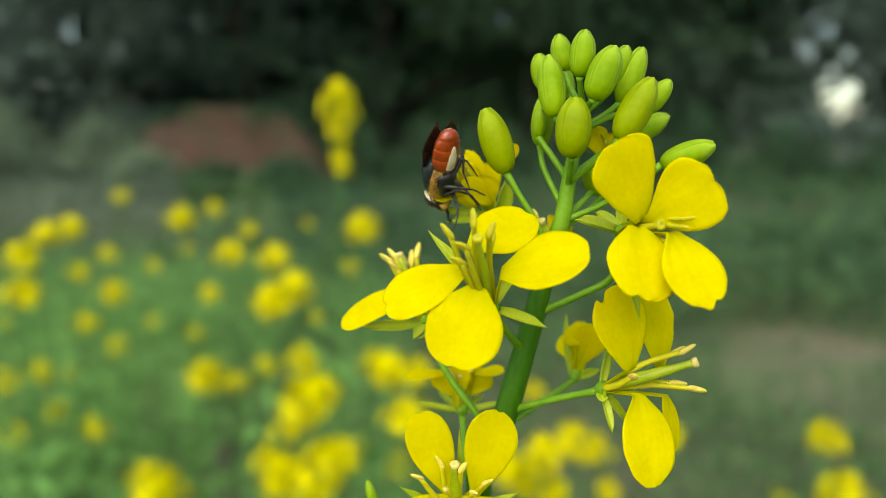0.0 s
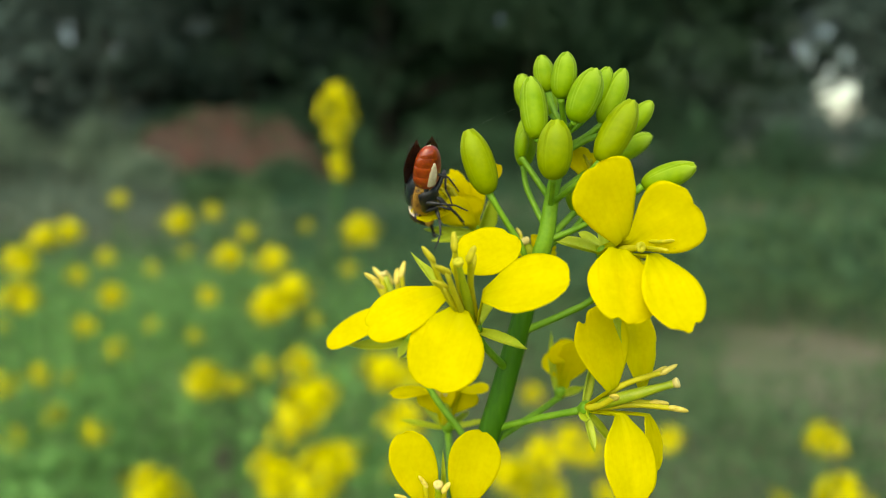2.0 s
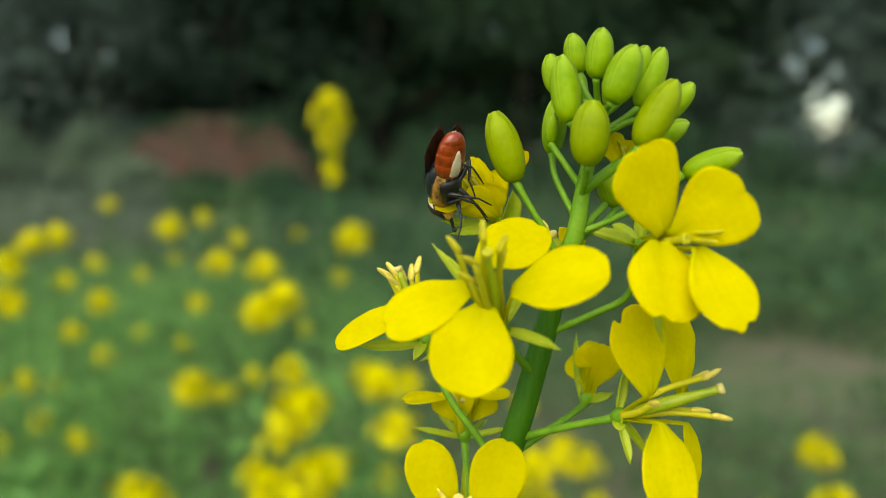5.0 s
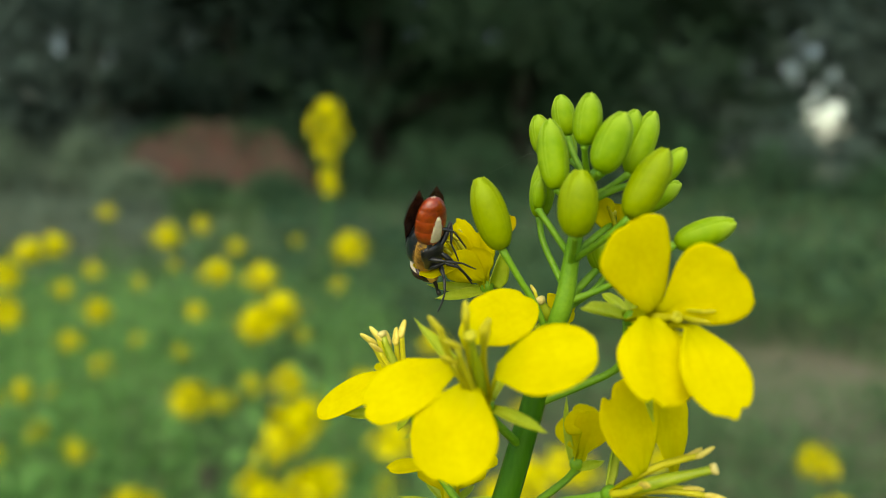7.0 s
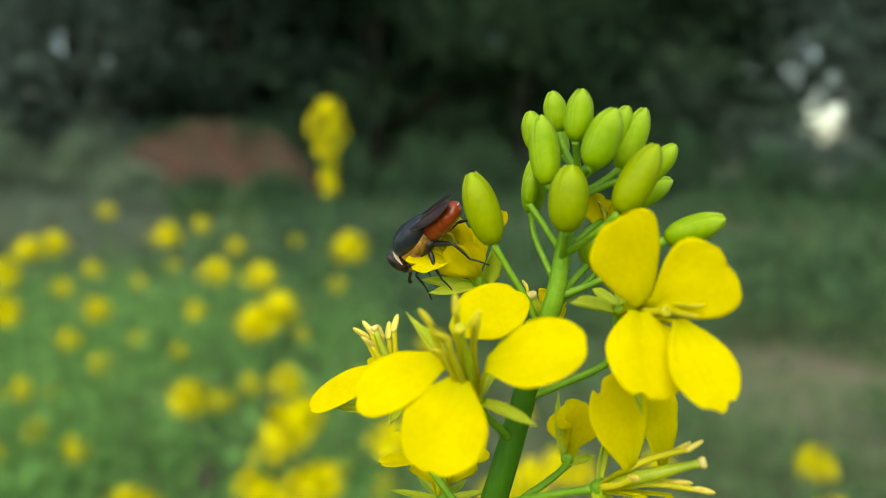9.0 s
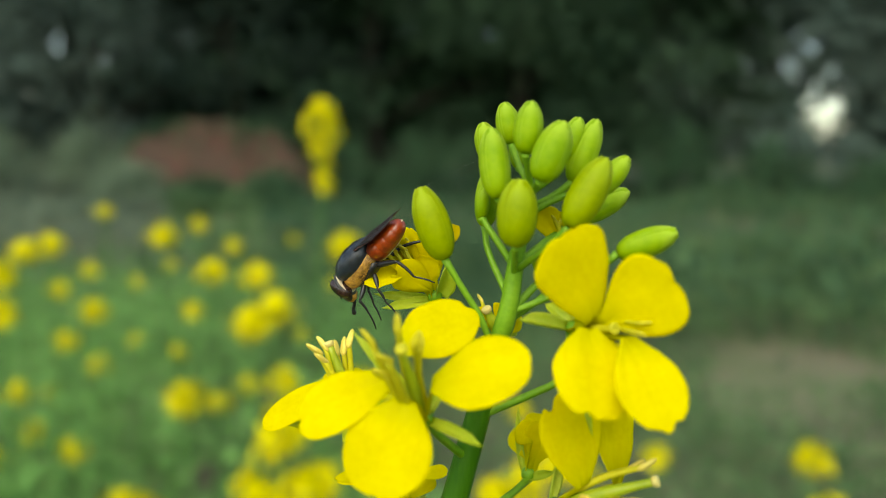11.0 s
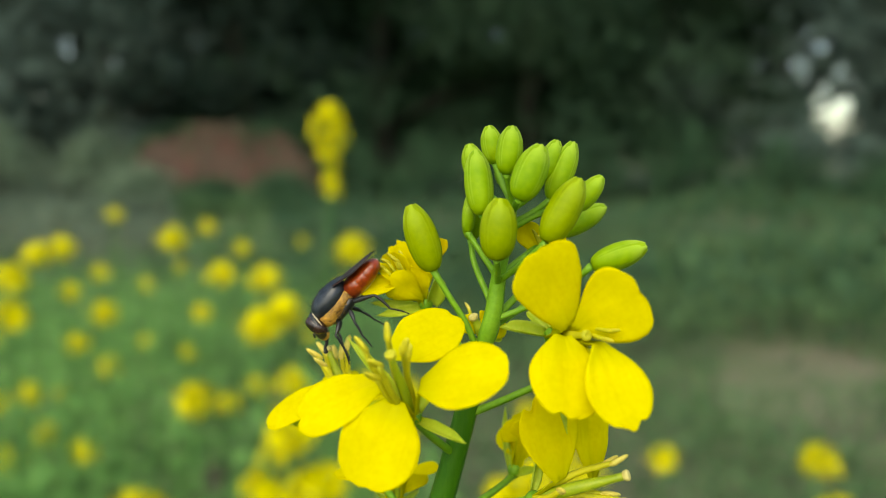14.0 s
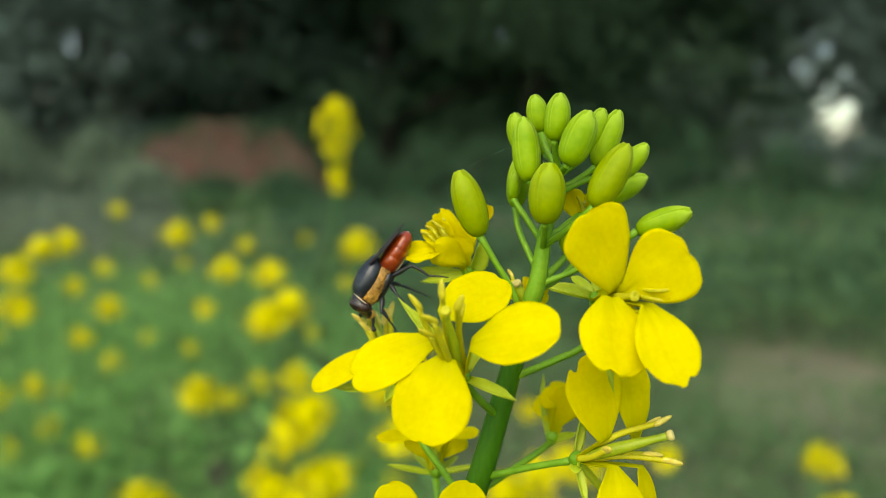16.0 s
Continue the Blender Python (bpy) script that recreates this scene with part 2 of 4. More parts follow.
def weed_place():
    x, y = rng.uniform(-1.5, 3.8), rng.uniform(-1.6, 7.0)
    rim = noise.noise((x * 1.1, y * 1.1, 8))
    if not clear(x, y) or x < -0.06 * max(0.0, y) - (0.42 * (y - 0.8) if y > 0.8 else 0) + 0.15 * rim or x > 3.3 + 0.6 * rim or y < -1.2 + 0.5 * rim or (0.38 * y < x and 2.2 < y < 3.7 and rim > 0.08):
        return None
    return (x, y, max(0.01, 0.16 * noise.noise((x * 1.3, y * 1.3, 9)) + rng.uniform(0.0, 0.22)))


def far_place():
    y = rng.uniform(3.2, 13.0)
    x = rng.uniform(-1.1, 1.1) * y
    if x > 0.36 * y and y < 3.8 and rng.random() < 0.7:
        return None
    return (x, y, rng.uniform(0.0, 0.35) * (1 + noise.noise((x * 0.7, y * 0.7, 2))))


field = new("field_foliage", leaf_mesh("field_foliage", scattered(330000, field_place, (0.011, 0.034), (0.25, 0.5), (-0.6, 1.2)), rng, [FIELD_GREEN]))
tagged(field, "dense soft green leaves of the flowering mustard field", "foliage", kind="stuff")
weeds = new("weeds", leaf_mesh("weeds", scattered(115000, weed_place, (0.02, 0.065), (0.12, 0.35), (-0.2, 1.4)), rng, [WEED]))
tagged(weeds, "low grey-green weeds and grass beside a bare track", "weeds", kind="stuff")
tufts = scattered(42000, far_place, (0.05, 0.15), (0.12, 0.35), (0.1, 1.4))
tufts = [(p, ln, wd, up, 2 if p[0] < -0.34 * p[1] and p[1] > 5.5 else 0 if p[0] < -0.22 * p[1] or rng.random() < (0.3 if p[0] > 0.1 * p[1] else 0.08) else 1) for p, ln, wd, up, _ in tufts]
rough_grass = new("rough_grass", leaf_mesh("rough_grass", tufts, rng, [WEED, SHRUB, HAZED_GRASS]))
tagged(rough_grass, "rough grey-green grass on the open ground before the trees", "grass", kind="stuff")


def mound(name, x, y, w, d, h, mat, label, category):
    xs, ys = spaced(-w, w, 28), spaced(-d, d, 18)
    me = grid_mesh(name, xs, ys, lambda a, b: max(-0.05, h * (1 - (abs(a) / w) ** 5) * (1 - (abs(b) / d) ** 2.2) * (0.84 + 0.25 * noise.noise((a * 1.7, b * 1.7, x)))))
    ob = new(name, me)
    ob.location = (x, y, -0.01)
    me.materials.append(mat)
    return tagged(ob, label, category)


mound("earth_mound", -3.4, 12.4, 1.8, 0.9, 1.48, RED_EARTH, "long low bank of bare red-brown earth before dark trees", "earth bank")



def bank_place():
    x, y = rng.uniform(-5.4, -1.4), rng.uniform(11.2, 12.6)
    k = max(0.0, 1 - (abs(x + 3.4) / 1.8) ** 5) * max(0.0, 1 - (abs(y - 12.4) / 0.9) ** 2.2) * 1.48
    if rng.random() > 0.34 + 0.9 * noise.noise((x * 1.6, y * 1.6, 4)) + 0.5 * max(0, k - 1.1) * (rng.random() < 0.8):
        return None
    return (x, y, k * 0.9)


bank_grass = new("bank_grass", leaf_mesh("bank_grass", scattered(3200, bank_place, (0.06, 0.20), (0.12, 0.3), (0.2, 1.4)), rng, [SHRUB]))
tagged(bank_grass, "sparse grass tufts on a bare earth bank", "grass", kind="stuff")


def shrub(x, y, r, h, seed):
    q = random.Random(seed)
    ob = new("shrub")
    ob.location = (x, y, 0)
    tagged(ob, "grey-green leafy shrub in front of dark trees", "shrub", "shrubs before the trees")
    for i in range(5):
        bm = bmesh.new()
        a = i * 1.3 + seed
        tip = Vector((math.cos(a) * r * 0.5, math.sin(a) * r * 0.5, h * 0.75))
        tube(bm, [Vector((math.cos(a) * 0.05, math.sin(a) * 0.05, -0.04)), tip * 0.5 + Vector((0, 0, 0.1)), tip], [0.03, 0.02, 0.008], 6)
        part("branch", bm, BARK, ob)
    spots = []
    for _ in range(2400):
        a, e, k = q.uniform(0, 6.283), q.uniform(-0.3, 1.5), q.random() ** 0.4
        lump = 0.75 + 0.35 * noise.noise((math.cos(a) * 1.5 + seed, math.sin(a) * 1.5, e * 1.5))
        sprig = 0.80 + 0.55 * noise.noise((math.cos(a) * 2.6 + seed, math.sin(a) * 2.6, 9)) + 0.10 * q.random()
        spots.append(((math.cos(a) * math.cos(e) * r * k * lump, math.sin(a) * math.cos(e) * r * k * lump, max(0.05, h * sprig * (0.45 + 0.55 * math.sin(e) * k * lump))),
                      q.uniform(0.05, 0.13), q.uniform(0.022, 0.055), q.uniform(-0.7, 0.9), 0))
    foliage = new("foliage", leaf_mesh("foliage", spots, q, [SHRUB_HAZED if x < -4.2 else SHRUB]))
    foliage.parent = ob


def tree(x, y, h, r, seed, mat, low=0.12, leaf=1.0):
    q = random.Random(seed)
    ob = new("tree")
    ob.location = (x, y, 0)
    tagged(ob, "dark dense leafy tree in deep shade at the field's edge", "tree", "trees at the field's edge")
    bm = bmesh.new()
    tube(bm, [Vector((0, 0, -0.1)), Vector((q.uniform(-.2, .2), 0, h * 0.3)), Vector((q.uniform(-.4, .4), 0, h * 0.8))], [0.22, 0.16, 0.05], 8)
    part("trunk", bm, BARK, ob)
    for i in range(6):
        a = i * 1.05 + q.uniform(-.3, .3)
        z = h * (0.18 + 0.1 * i)
        bm = bmesh.new()
        tube(bm, [Vector((0, 0, z)), Vector((math.cos(a) * r * .5, math.sin(a) * r * .5, z + r * .25)), Vector((math.cos(a) * r * .9, math.sin(a) * r * .9, z + r * .3))], [0.09, 0.06, 0.02], 6)
        part("limb", bm, BARK, ob)
    spots = []
    lumps = [(q.uniform(0, 6.283), q.uniform(low, 1.0), q.uniform(0.35, 1.0)) for _ in range(70)]
    for _ in range(9500 if leaf < 1.5 else 5000):
        a, z, k = q.choice(lumps)
        rr = r * k * (1.0 - 0.55 * max(0, z - 0.55))
        c = Vector((math.cos(a) * rr, math.sin(a) * rr, z * h))
        c += Vector((q.gauss(0, 1), q.gauss(0, 1), q.gauss(0, 0.7))) * r * 0.17
        d = (c.x + x, c.y + y, c.z)
        shows = any((d[0] / d[1] - gx) ** 2 + ((d[2] - 0.95) / d[1] - gz) ** 2 < gr ** 2 for gx, gz, gr in GAPS)
        if c.z < 0.15 or shows and q.random() > 0.03:
            continue
        spots.append((tuple(c), q.uniform(0.13, 0.28) * leaf, q.uniform(0.07, 0.15) * leaf, q.uniform(-1.0, 0.6), 0))
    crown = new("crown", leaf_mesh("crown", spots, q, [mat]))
    crown.parent = ob

# ---- builders ----


def part(name, bm, mat, parent, label="", smooth=True):
    me = bpy.data.meshes.new(name)
    bm.normal_update()
    bm.to_mesh(me)
    bm.free()
    me.materials.append(mat)
    if smooth:
        me.polygons.foreach_set("use_smooth", [True] * len(me.polygons))
    ob = new(name, me)
    ob.parent = parent
    return tagged(ob, label) if label else ob


def bend(points, n):
    """A smooth curve of n + 1 places through the points (Catmull-Rom)."""
    p = [Vector(q) for q in points]
    if len(p) == 2:
        return [p[0].lerp(p[1], i / n) for i in range(n + 1)]
    p = [p[0] * 2 - p[1]] + p + [p[-1] * 2 - p[-2]]
    out = []
    for i in range(n + 1):
        s = i / n * (len(p) - 3)
        k = min(int(s), len(p) - 4)
        t = s - k
        a, b, c, d = p[k:k + 4]
        out.append(0.5 * (2 * b + (c - a) * t + (2 * a - 5 * b + 4 * c - d) * t * t + (3 * b - a - 3 * c + d) * t ** 3))
    return out


def tube(bm, path, radii, sides=8, ridge=0.0):
    """A closed, tapered tube along the path; ridge gives it lengthwise ribs."""
    path = [Vector(p) for p in path]
    rings, side_way = [], None
    for i, p in enumerate(path):
        t = (path[min(i + 1, len(path) - 1)] - path[max(i - 1, 0)]).normalized()
        if side_way is None:
            side_way = t.orthogonal().normalized()
        side_way = (side_way - t * side_way.dot(t)).normalized()
        other = t.cross(side_way)
        ring = []
        for k in range(sides):
            a = 2 * math.pi * k / sides
            r = radii[i] * (1 + ridge * math.cos(a * (sides // 2)))
            ring.append(bm.verts.new(p + (side_way * math.cos(a) + other * math.sin(a)) * r))
        rings.append(ring)
    for a, b in zip(rings, rings[1:]):
        for k in range(sides):
            bm.faces.new((a[k], a[(k + 1) % sides], b[(k + 1) % sides], b[k]))
    bm.faces.new(list(reversed(rings[0])))
    bm.faces.new(rings[-1])


def lathe(bm, centre, axis, profile, sides=12, squash=1.0, side_hint=None, lobes=0, depth=0.0):
    """A turned body along axis: profile is (distance along, radius). lobes and depth cut lengthwise seams."""
    axis = Vector(axis).normalized()
    s = Vector(side_hint) if side_hint else axis.orthogonal()
    s = (s - axis * s.dot(axis)).normalized()
    o = axis.cross(s)
    rings = []
    for d, r in profile:
        ring = []
        for k in range(sides):
            a = 2 * math.pi * k / sides
            g = 1 - depth * max(0.0, math.cos(a * lobes)) ** 6 if lobes else 1
            ring.append(bm.verts.new(Vector(centre) + axis * d + (s * math.cos(a) * squash + o * math.sin(a)) * r * g))
        rings.append(ring)
    for a, b in zip(rings, rings[1:]):
        for k in range(sides):
            bm.faces.new((a[k], a[(k + 1) % sides], b[(k + 1) % sides], b[k]))
    bm.faces.new(list(reversed(rings[0])))
    bm.faces.new(rings[-1])


def blade(bm, base, control, tip, width, normal, shape, cup, thick, nu=14, nv=8, notch=0.0, wave=0.0, seed=0.0):
    """A thin leaf-like sheet from base over control to tip, with two faces and a rim. shape(u) is its half width, 0 to 1."""
    base, control, tip, normal = Vector(base), Vector(control), Vector(tip), Vector(normal).normalized()
    top, low = [], []
    ln = (tip - base).length
    for i in range(nu + 1):
        u = i / nu
        for j in range(nv + 1):
            v = 2 * j / nv - 1
            uu = u * (1 - 0.16 * v * v * u ** 4 - notch * math.exp(-(v / 0.22) ** 2) * u ** 8 + 0.035 * wave * noise.noise((v * 2.1 + seed, seed, u)) * u ** 3)
            c = base * (1 - uu) ** 2 + control * 2 * uu * (1 - uu) + tip * uu * uu
            t = ((control - base) * (1 - uu) + (tip - control) * uu).normalized()
            s = normal.cross(t).normalized()
            m = t.cross(s)
            w = 0.5 * width * shape(u) * (1 + 0.07 * wave * noise.noise((u * 3 + seed, v, seed)))
            h = cup * width * v * v * shape(u) + wave * width * (0.05 * noise.noise((u * 2.5 + seed, v * 1.3, seed * 2)) - 0.035 * math.exp(-(v / 0.14) ** 2) * (1 - 0.6 * u))
            p = c + s * v * w + m * h
            k = thick * (1 if 0 < i < nu and 0 < j < nv else 0.35)
            top.append(bm.verts.new(p + m * k))
            low.append(bm.verts.new(p - m * k))
    n = nv + 1
    for i in range(nu):
        for j in range(nv):
            a, b, c, d = i * n + j, i * n + j + 1, (i + 1) * n + j + 1, (i + 1) * n + j
            bm.faces.new((top[a], top[d], top[c], top[b]))
            bm.faces.new((low[a], low[b], low[c], low[d]))
    edge = [j for j in range(n)] + [i * n + nv for i in range(1, nu + 1)] + [nu * n + j for j in range(nv - 1, -1, -1)] + [i * n for i in range(nu - 1, 0, -1)]
    for a, b in zip(edge, edge[1:] + edge[:1]):
        bm.faces.new((top[a], top[b], low[b], low[a]))


def petal_sheet(bm, base, throat, tip, width, normal, lift, cup, thick, notch=0.0, wave=1.0, seed=0.0, nu=30, nv=18, at=0.0, spike=0.0, peak=0.66):
    """A petal: a narrow claw from base to throat, then a broad rounded blade out to the tip, with two faces and a rim."""
    base, throat, tip, normal = Vector(base), Vector(throat), Vector(tip), Vector(normal).normalized()
    out = tip - throat
    ln = out.length
    s = normal.cross(out).normalized()
    up = out.cross(s).normalized()
    control = throat + out * 0.5 + up * lift * ln
    claw = 0.16
    top, low, place = [], [], {}
    uv = bm.loops.layers.uv.new("UVMap")
    for i in range(nu + 1):
        g = i / nu
        u = g * claw / 0.2 if g < 0.2 else claw + (1 - claw) * (1 - (1 - (g - 0.2) / 0.8) ** 1.7)
        for j in range(nv + 1):
            v = 2 * j / nv - 1
            if u < claw:
                x, k = 0.0, u / claw
                c, t, w = base.lerp(throat, k), (throat - base).normalized().lerp(out.normalized(), 0.5 * k * k), 0.22 + 0.06 * k
            else:
                x = (u - claw) / (1 - claw)
                w = 0.24 + 0.76 * math.sin(math.pi / 2 * x / peak) ** 1.1 if x < peak else max(0.0, 1 - ((x - peak) / (1 - peak)) ** 2.1) ** 0.5
                e = v * w
                x = x * (1 - notch * math.exp(-((e - at) / 0.13) ** 2) * x ** 6 + spike * max(0.0, e) ** 3 * x ** 4 + wave * (0.05 * noise.noise((e * 1.9 + seed, seed, 4.4)) + 0.030 * noise.noise((e * 5.5 + seed, seed, 7.7))) * x ** 3)
                c = throat * (1 - x) ** 2 + control * 2 * x * (1 - x) + tip * x * x
                t = ((control - throat) * (1 - x) + (tip - control) * x).normalized()
            m = t.cross(s).normalized()
            w *= 1 + wave * (0.08 * noise.noise((u * 2.4 + seed, 0.6 * (v > 0), seed)) + 0.030 * noise.noise((u * 7 + seed, 3.0 * (v > 0), seed)))
            h = cup * width * v * v * w + wave * width * (0.06 * noise.noise((u * 2.2 + seed, v * 1.2, seed * 2)) - 0.012 * math.exp(-(v / 0.16) ** 2) * (1 - 0.7 * x)
                                                         + 0.016 * noise.noise((u * 2 + seed, v * 7, seed)) * (1 - 0.4 * x) + 0.03 * abs(v) ** 3 * noise.noise((u * 7 + seed, v, 1.0)))
            p = c + s * v * w * 0.5 * width + m * h
            k = thick * (1 if 0 < i < nu and 0 < j < nv else 0.3)
            top.append(bm.verts.new(p + m * k))
            low.append(bm.verts.new(p - m * k))
            place[top[-1]] = place[low[-1]] = (v * (0.3 + 0.7 * w), u)
    n = nv + 1
    for i in range(nu):
        for j in range(nv):
            a, b, c, d = i * n + j, i * n + j + 1, (i + 1) * n + j + 1, (i + 1) * n + j
            bm.faces.new((top[a], top[d], top[c], top[b]))
            bm.faces.new((low[a], low[b], low[c], low[d]))
    edge = [j for j in range(n)] + [i * n + nv for i in range(1, nu + 1)] + [nu * n + j for j in range(nv - 1, -1, -1)] + [i * n for i in range(nu - 1, 0, -1)]
    for a, b in zip(edge, edge[1:] + edge[:1]):
        bm.faces.new((top[a], top[b], low[b], low[a]))
    for face in bm.faces:
        for lp in face.loops:
            lp[uv].uv = place[lp.vert]


def sepal_shape(u):
    return max(0.10, min(1.0, 0.62 + 1.4 * u) * max(0.0, 1 - u ** 3.4) ** 0.62)

# ---- trees and shrubs behind the field ----
# openings in the crowns where the sky shows: sideways and upward slope from the eye, and radius
GAPS = ((0.496, 0.066, 0.0219), (0.517, 0.059, 0.0204), (0.487, 0.049, 0.0152), (0.509, 0.035, 0.0167), (0.516, 0.019, 0.0116), (0.448, 0.114, 0.0109), (0.464, 0.094, 0.0102), (0.48, 0.13, 0.0109), (0.47, 0.11, 0.0094), (0.515, 0.105, 0.0124), (0.493, 0.089, 0.0131), (0.451, 0.036, 0.0109), (0.53, 0.08, 0.0124), (0.498, 0.141, 0.0116), (0.461, 0.154, 0.0102), (0.537, 0.036, 0.0109), (-0.469, 0.131, 0.0185), (-0.424, 0.118, 0.0146), (-0.51, 0.074, 0.0131), (-0.451, 0.08, 0.0124))
for i, (x, y, h, r) in enumerate([(-9.6, 14.6, 7.5, 2.6), (-6.4, 15.2, 8, 2.5), (-3.6, 14.4, 7, 2.3), (-1.0, 15.0, 8, 2.5), (1.7, 14.5, 7.5, 2.4),
                                  (4.4, 15.1, 8, 2.6), (6.3, 14.6, 7.5, 2.5), (9.6, 15.4, 8, 2.7), (13.0, 15.6, 8, 2.8), (-12.8, 15.5, 8, 2.8),
                                  (-8.0, 18.5, 9, 3), (-3.5, 18.8, 9, 3), (1.0, 18.5, 9, 3), (5.5, 18.6, 9, 3), (11.6, 19, 9, 3),
                                  (-14, 22, 9, 3), (-10.5, 22.4, 9, 3), (-7, 22, 9, 3), (-4, 22.5, 9, 3), (-1.2, 22, 9, 3), (2.2, 22.4, 9, 3), (5, 22, 9, 3), (8, 22.5, 9, 3), (13.6, 22, 9, 3)]):
    tree(x, y, h, r, 40 + i, CROWN_SHADED if -5 < x < -2 else CROWN_MID if -5 < x < 5.5 else CROWN_HAZED, 0.12, 1.0 if y < 17 else 1.9)
for i, (x, y, r, h) in enumerate([(-6.6, 11.6, 1.2, 1.55), (-5.4, 12.3, 1.0, 1.5), (-1.5, 12.9, 1.0, 1.35), (-0.3, 12.7, 1.0, 1.40), (0.9, 12.6, 1.0, 1.32), (2.4, 12.7, 1.1, 1.42),
                                  (3.9, 12.2, 1.1, 1.36), (5.3, 11.9, 1.1, 1.20), (6.8, 11.4, 1.1, 1.0), (8.2, 12.0, 1.2, 1.2), (-8.2, 11.8, 1.2, 1.45), (-4.4, 11.2, 0.8, 0.85), (-2.3, 11.3, 0.8, 0.72), (-3.3, 11.1, 0.8, 0.66)]):
    shrub(x, y, r, h, i)

# ---- field plants: where each flower head stands ----
HEADS_1 = [(-0.130, 0.977, 0.996), (-0.458, 1.334, 0.811), (-0.111, 1.043, 0.828), (-0.652, 1.258, 0.793), (-0.692, 1.417, 0.784), (-0.625, 1.127, 0.776), (-0.996, 2.375, 0.769), (-0.707, 2.369, 0.726), (-0.349, 1.253, 0.761), (-0.279, 1.252, 0.755), (-0.578, 2.266, 0.677), (-0.613, 1.399, 0.665), (-0.568, 1.018, 0.743), (-0.196, 0.860, 0.765), (-0.185, 0.934, 0.767), (-0.580, 1.865, 0.566), (-0.761, 1.589, 0.559), (-1.005, 2.309, 0.319), (-0.860, 2.225, 0.402), (-1.309, 2.225, 0.402), (-0.748, 1.378, 0.519), (-0.984, 1.967, 0.327), (-0.776, 1.310, 0.525), (-0.293, 0.918, 0.659), (-0.402, 1.447, 0.475), (-0.528, 2.208, 0.286)]
HEADS_2 = [(-0.201, 1.062, 0.637), (-0.121, 0.645, 0.723), (-0.272, 1.835, 0.362), (-1.191, 2.180, 0.095), (-1.145, 2.281, 0.128), (-0.291, 0.719, 0.612), (-0.216, 1.941, 0.149), (-0.106, 0.636, 0.667), (-0.159, 0.720, 0.621), (-0.061, 0.848, 0.688), (-0.041, 0.841, 0.637), (-0.079, 1.288, 0.377), (0.193, 1.568, 0.416), (0.149, 0.836, 0.608), (0.114, 0.834, 0.592), (0.081, 0.901, 0.542), (0.306, 1.345, 0.301), (0.137, 0.897, 0.515), (0.490, 0.938, 0.571), (0.427, 0.769, 0.578), (0.834, 1.791, 0.067), (0.374, 1.209, 0.461), (-1.040, 2.349, 0.587), (-0.902, 1.873, 0.618), (-0.088, 1.377, 0.514), (0.006, 1.391, 0.608)]
HEADS_3 = [(-0.191, 0.941, 0.589), (-0.148, 0.885, 0.649), (-0.116, 0.834, 0.592), (-0.222, 0.934, 0.541), (-0.148, 0.791, 0.567), (-0.111, 1.200, 0.589), (-0.037, 1.102, 0.606), (0.223, 1.086, 0.493), (0.111, 0.980, 0.490), (-0.407, 1.076, 0.427)]
HEADS_4 = [(-0.585, 2.300, 0.672), (-0.776, 2.600, 0.714), (-0.975, 2.200, 0.617), (-1.011, 2.100, 0.580), (-0.698, 1.600, 0.508), (-1.187, 2.800, 0.730), (-1.291, 2.400, 0.633), (-0.883, 2.300, 0.560), (-0.879, 2.600, 0.568), (-0.513, 2.900, 0.622), (-0.683, 1.300, 0.477), (-1.292, 2.300, 0.595), (-0.359, 1.500, 0.492), (-0.631, 1.900, 0.453), (-0.245, 2.000, 0.611), (-0.405, 2.400, 0.378), (-0.649, 1.100, 0.505), (-0.568, 1.200, 0.479)]
HEADS = HEADS_1 + HEADS_2 + HEADS_3 + HEADS_4


